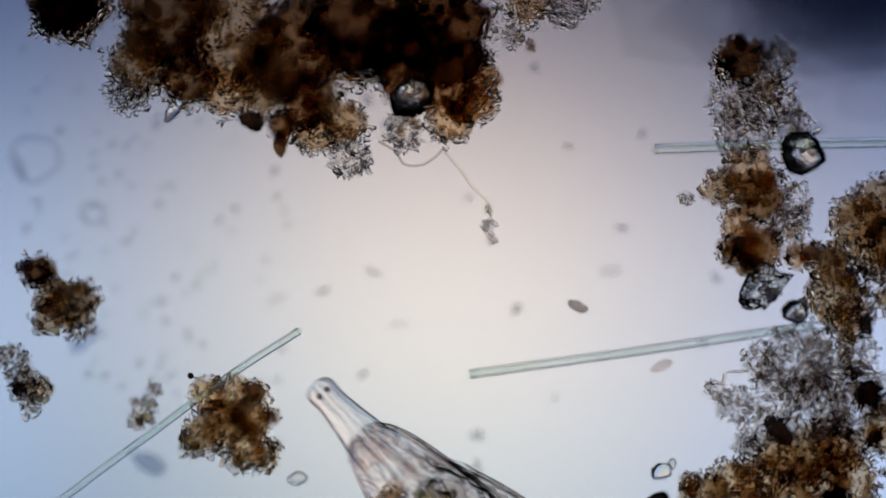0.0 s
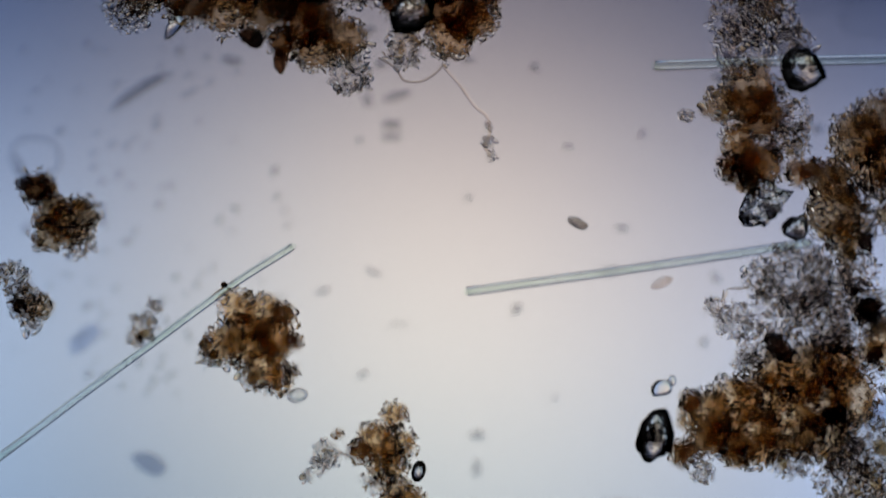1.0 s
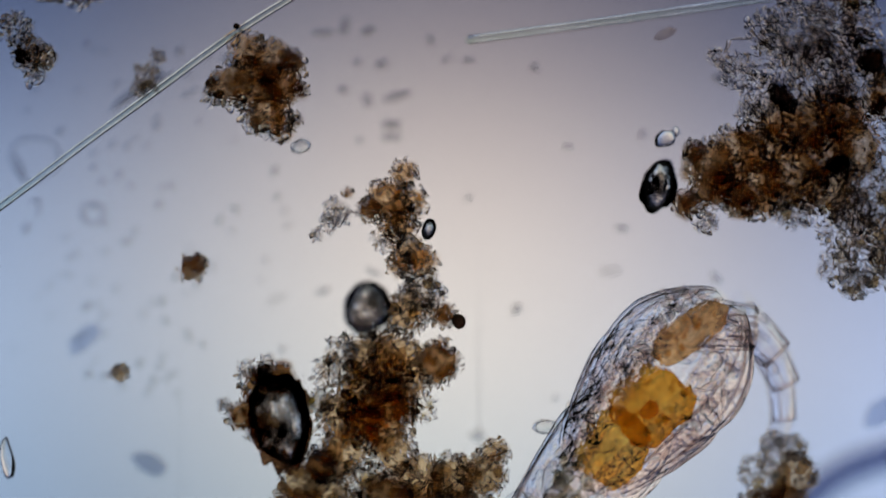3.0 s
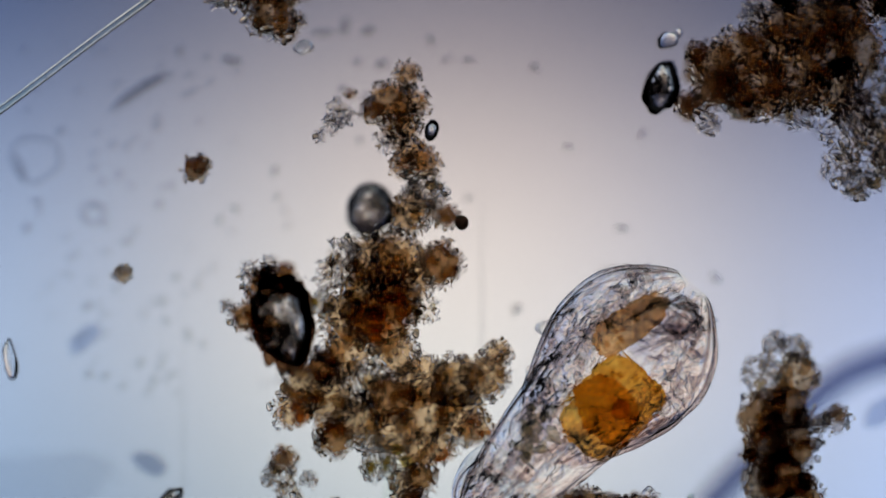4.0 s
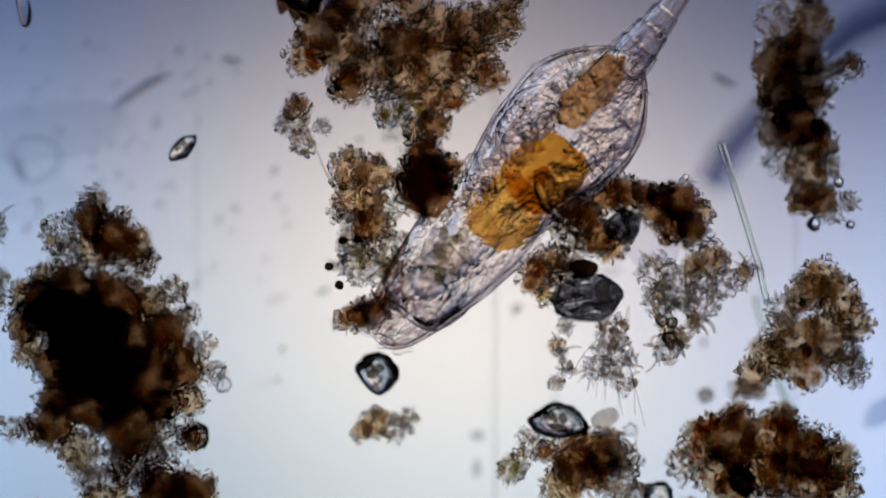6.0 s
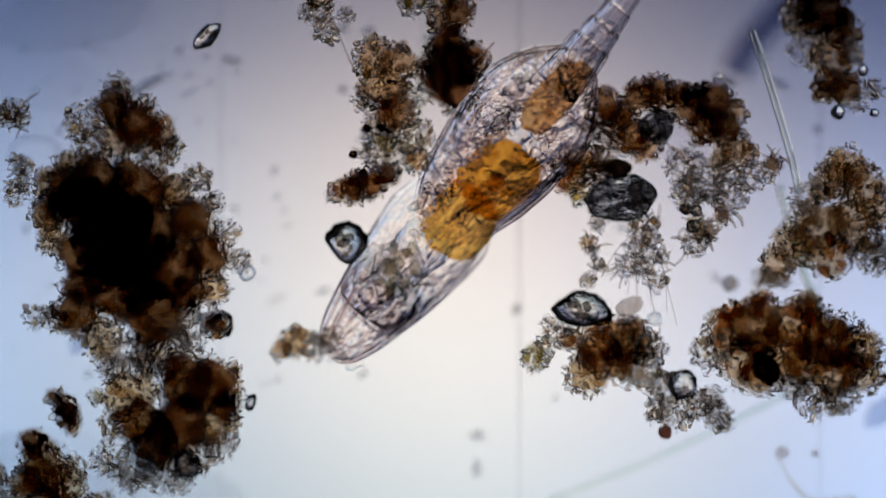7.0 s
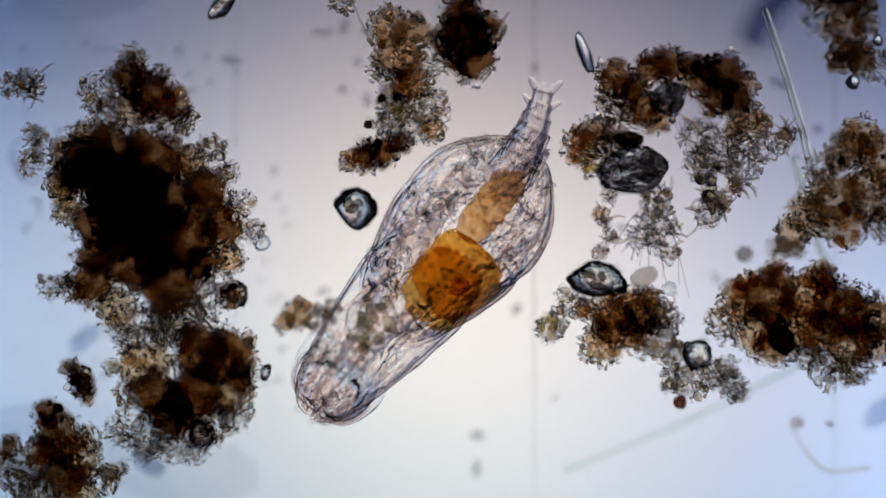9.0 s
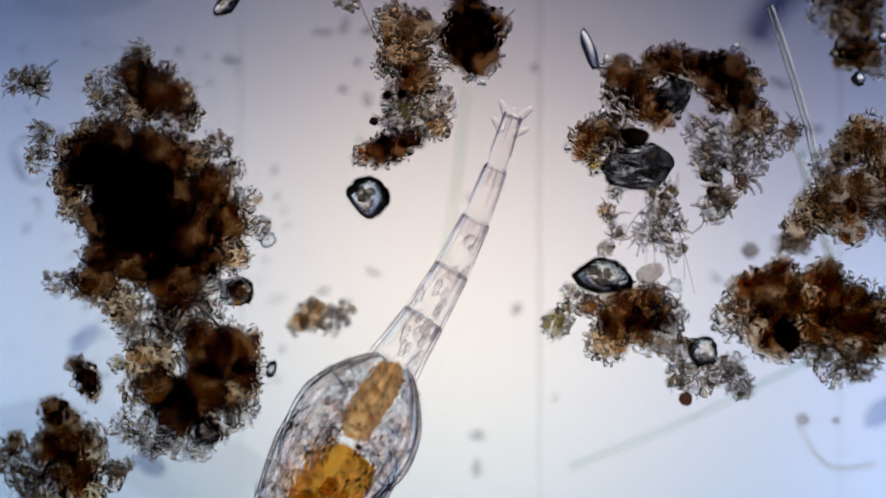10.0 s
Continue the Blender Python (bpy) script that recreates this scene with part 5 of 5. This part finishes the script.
def motions():
    walk(window, [(t, pose(x * U, -y * U, 0)) for t, x, y in STAGE])
    walk(lamp, [(t, pose(x * U, -y * U, 0)) for t, x, y in STAGE])
    rows = {k: [] for k in limb}
    body = []
    last = None
    for t, bx, by, hx, hy, tx, ty, bend, e, snout in STATES:
        b, h, toe = Vector((X(bx), Y(by))), Vector((X(hx), Y(hy))), Vector((X(tx), Y(ty)))
        d = h - b
        a = math.atan2(d.y, d.x)
        if last is not None:
            a = last + (a - last + math.pi) % (2 * math.pi) - math.pi
        last = a
        level = focus(t)
        base = plane_pose(b.x, b.y, a, level)
        body.append((t, base))
        inv = base.inverted()
        n = d.length
        rows["middle"].append((t, plane_pose(-6 * U, 0, 0)))
        for name, w in (("left", e), ("right", -e)):
            rows["rear_" + name].append((t, plane_pose(0, 0.12 * w * U, w / 190)))
            hinge = n * 0.85 if snout > 50 else min(410 * U, n * 0.68)
            rows["fore_" + name].append((t, plane_pose(hinge, 0.12 * w * U, -w / 250) @ Matrix.Translation((-410 * U, 0, 0))))
        roll = 28 * min(1.0, max(0.0, (30 - e) / 18)) if t > 0.7 else 0     # drawn out, the flat front turns on its edge
        rows["front"].append((t, plane_pose(n, 0, 0) @ pose(0, 0, 0, roll)))
        rows["head"].append((t, plane_pose(n - (min(snout * 1.6, 230) if snout else min(max((36 - e) * 3.5, 0), 85)) * U, 0, 0) @ pose(0, 0, 0, roll)))
        rows["rostrum"].append((t, plane_pose(n - 50 * U + snout * 1.07 * U if snout > 20 else n - 110 * U, 0, 0, 0 if snout > 20 else -50 * U)))
        rows["mastax"].append((t, plane_pose(n - 190 * U, -0.55 * e * U, 0.3)))
        rows["yolk"].append((t, plane_pose(n * 0.34, -e * 0.8 * U - 36 * U, 0)))
        side_b, turn_b, along_b = between(BOWEL, t)
        side_g, drawn = between(GUT, t)
        mid = n * (0.435 if t > 0.65 else 0.38)
        rows["gut"].append((t, plane_pose(mid - (6 + 42 * drawn) * U, side_g * U, -0.1, -(24 + 12 * drawn) * U) @ pose(0, 0, 0, 52 * drawn)))
        rows["gut2"].append((t, plane_pose(mid + (14 + 52 * drawn) * U, (side_g - 4) * U, 0.15, -(26 + 12 * drawn) * U) @ pose(0, 0, 0, 44 * drawn)))
        rows["bowel"].append((t, plane_pose(along_b * U, side_b * U, math.radians(turn_b), -18 * U)))
        f = toe - b
        side = Vector((-f.y, f.x)).normalized() if f.length > 1e-6 else Vector((0, 1))
        ahead = d.normalized()

        inset = ahead * max(0.0, 100 * U - f.length) * 1.15

        def on_foot(s):
            """A point on the foot at share s of its length; below 0 it lies in the trunk."""
            if s < 0:
                return b - ahead * s * f.length
            return b + f * s - side * bend * U * math.sin(math.pi * s)
        w_in = min(1.0, max(0.0, (135 * U - f.length) / (30 * U))) if bend else 0.0
        back = 105 * U / max(f.length, 20 * U)
        for k in range(5):
            s = (k + 1) / 5
            q = on_foot(s)
            g = q - on_foot(s - back)
            if g.length < 1e-5:
                g = -ahead
            if k < 4:                       # drawn in, the joints slide straight into the trunk
                q = q.lerp(b - ahead * (k + 1) * 11 * U, w_in)
                g = g.normalized() * (1 - w_in) - ahead * w_in
            else:
                g = g.normalized() * (1 - w_in) + (q - b + ahead * 40 * U).normalized() * w_in
            sunk = -28 * U * min(1.0, max(0.0, (e - 30) / 30)) * (1 - s * 0.6) - 62 * U * s * min(1.0, max(0.0, -bend / 50))
            place = inv @ Matrix.Translation((q.x + inset.x, q.y + inset.y, sunk + level)) @ pose(0, 0, 0, 0, 0, math.degrees(math.atan2(g.y, g.x)))
            rows["foot%d" % k].append((t, place))
    walk(animal, body)
    for k, ob in limb.items():
        walk(ob, rows[k])

    def drift(ob, steps):
        """Steps: seconds, shift to the right and down the slide from the built place, turn in degrees."""
        m0 = ob.matrix_basis.copy()
        walk(ob, [(t, Matrix.Translation((dx * U, -dy * U, 0)) @ m0 @ pose(0, 0, 0, 0, 0, turn)) for t, dx, dy, turn in steps])
    drift(floc_g, [(0, -42, 8, 18), (0.25, -25, 12, 14), (0.5, -8, 12, 9), (1, -4, 10, 6), (2, -9, 9, 5), (2.3, -3, 2, 1), (2.5, 0, 0, 0), (10, 2, -2, 0)])
    drift(chain, [(0, -12, -13, 0), (2, -12, -13, 0), (2.5, -3, -6, 0), (3, 0, 0, 0), (10, 2, 0, 0)])
    for k, ob in enumerate(pushed):
        w = (1, 1, 0.4, 1, 1, 1, 1, 0.8, 0.8, 0.7)[k]
        drift(ob, [(t, dx * w, dy * w, a) for t, dx, dy, a in [(0, -56, -100, 0), (4.5, -50, -95, 0), (5, -33, -80, 0), (5.5, -21, -46, 0), (6, -11, -24, 0), (6.8, 4, -6, 0), (7.5, 8, 0, 0), (8, 0, 0, 0), (10, 0, 0, 0)]])
    drift(rod_4, [(0, -35, -10, 0), (4.5, -28, -8, 0), (5, -12, -2, 0), (5.5, -11, -20, 0), (6, -2, -8, 0), (7.5, 12, -8, 0), (8, 6, 0, 0), (10, 6, 8, 0)])
    drift(dark_flake, [(0, 90, 30, 0), (5, 90, 30, 0), (5.5, 84, 30, 0), (6, 60, 30, 0), (6.2, 40, 25, 0), (7.3, 5, 0, 0), (8, 0, 0, 0), (9, 2, 0, 0), (10, 16, -4, 0)])
    drift(crystal_block, [(0, 146, 41, 0), (5, 146, 41, 0), (5.5, 140, 41, 0), (6, 117, 45, 0), (6.2, 90, 38, 0), (7.3, 10, 6, 0), (8, 0, 0, 0), (9, 10, 4, 0), (10, 22, -10, 0)])
    drift(rod_6, [(0, -30, -215, 0), (9, -30, -215, 0), (9.2, -22, -150, 0), (9.5, -2, -5, 0), (10, 0, 0, 0)])
    drift(wisp, [(0, 285, -135, 0), (5.4, 282, -135, 0), (5.5, 278, -132, 0), (6, 205, -58, 0), (6.2, 165, -42, 0), (6.8, 50, -10, 0), (7.3, 0, 0, 0), (9.2, 0, 0, 0), (10, 14, 8, 0)])
    drift(rod_1, [(0, 15, 4, 0), (0.6, 8, 4, 0), (1.5, 1, 0, 0), (2, 3, 3, 0), (2.5, 0, 0, 0), (10, 0, 0, 0)])
    drift(rod_2, [(0, 10, 3, 0), (1, 5, 4, 0), (2.5, 0, 0, 0), (10, 0, 0, 0)])
    drift(capsule, [(0, 0, 0, 0), (8, 0, 0, 0), (9, 6, 0, 0), (10, 5, 0, 0)])


motions()
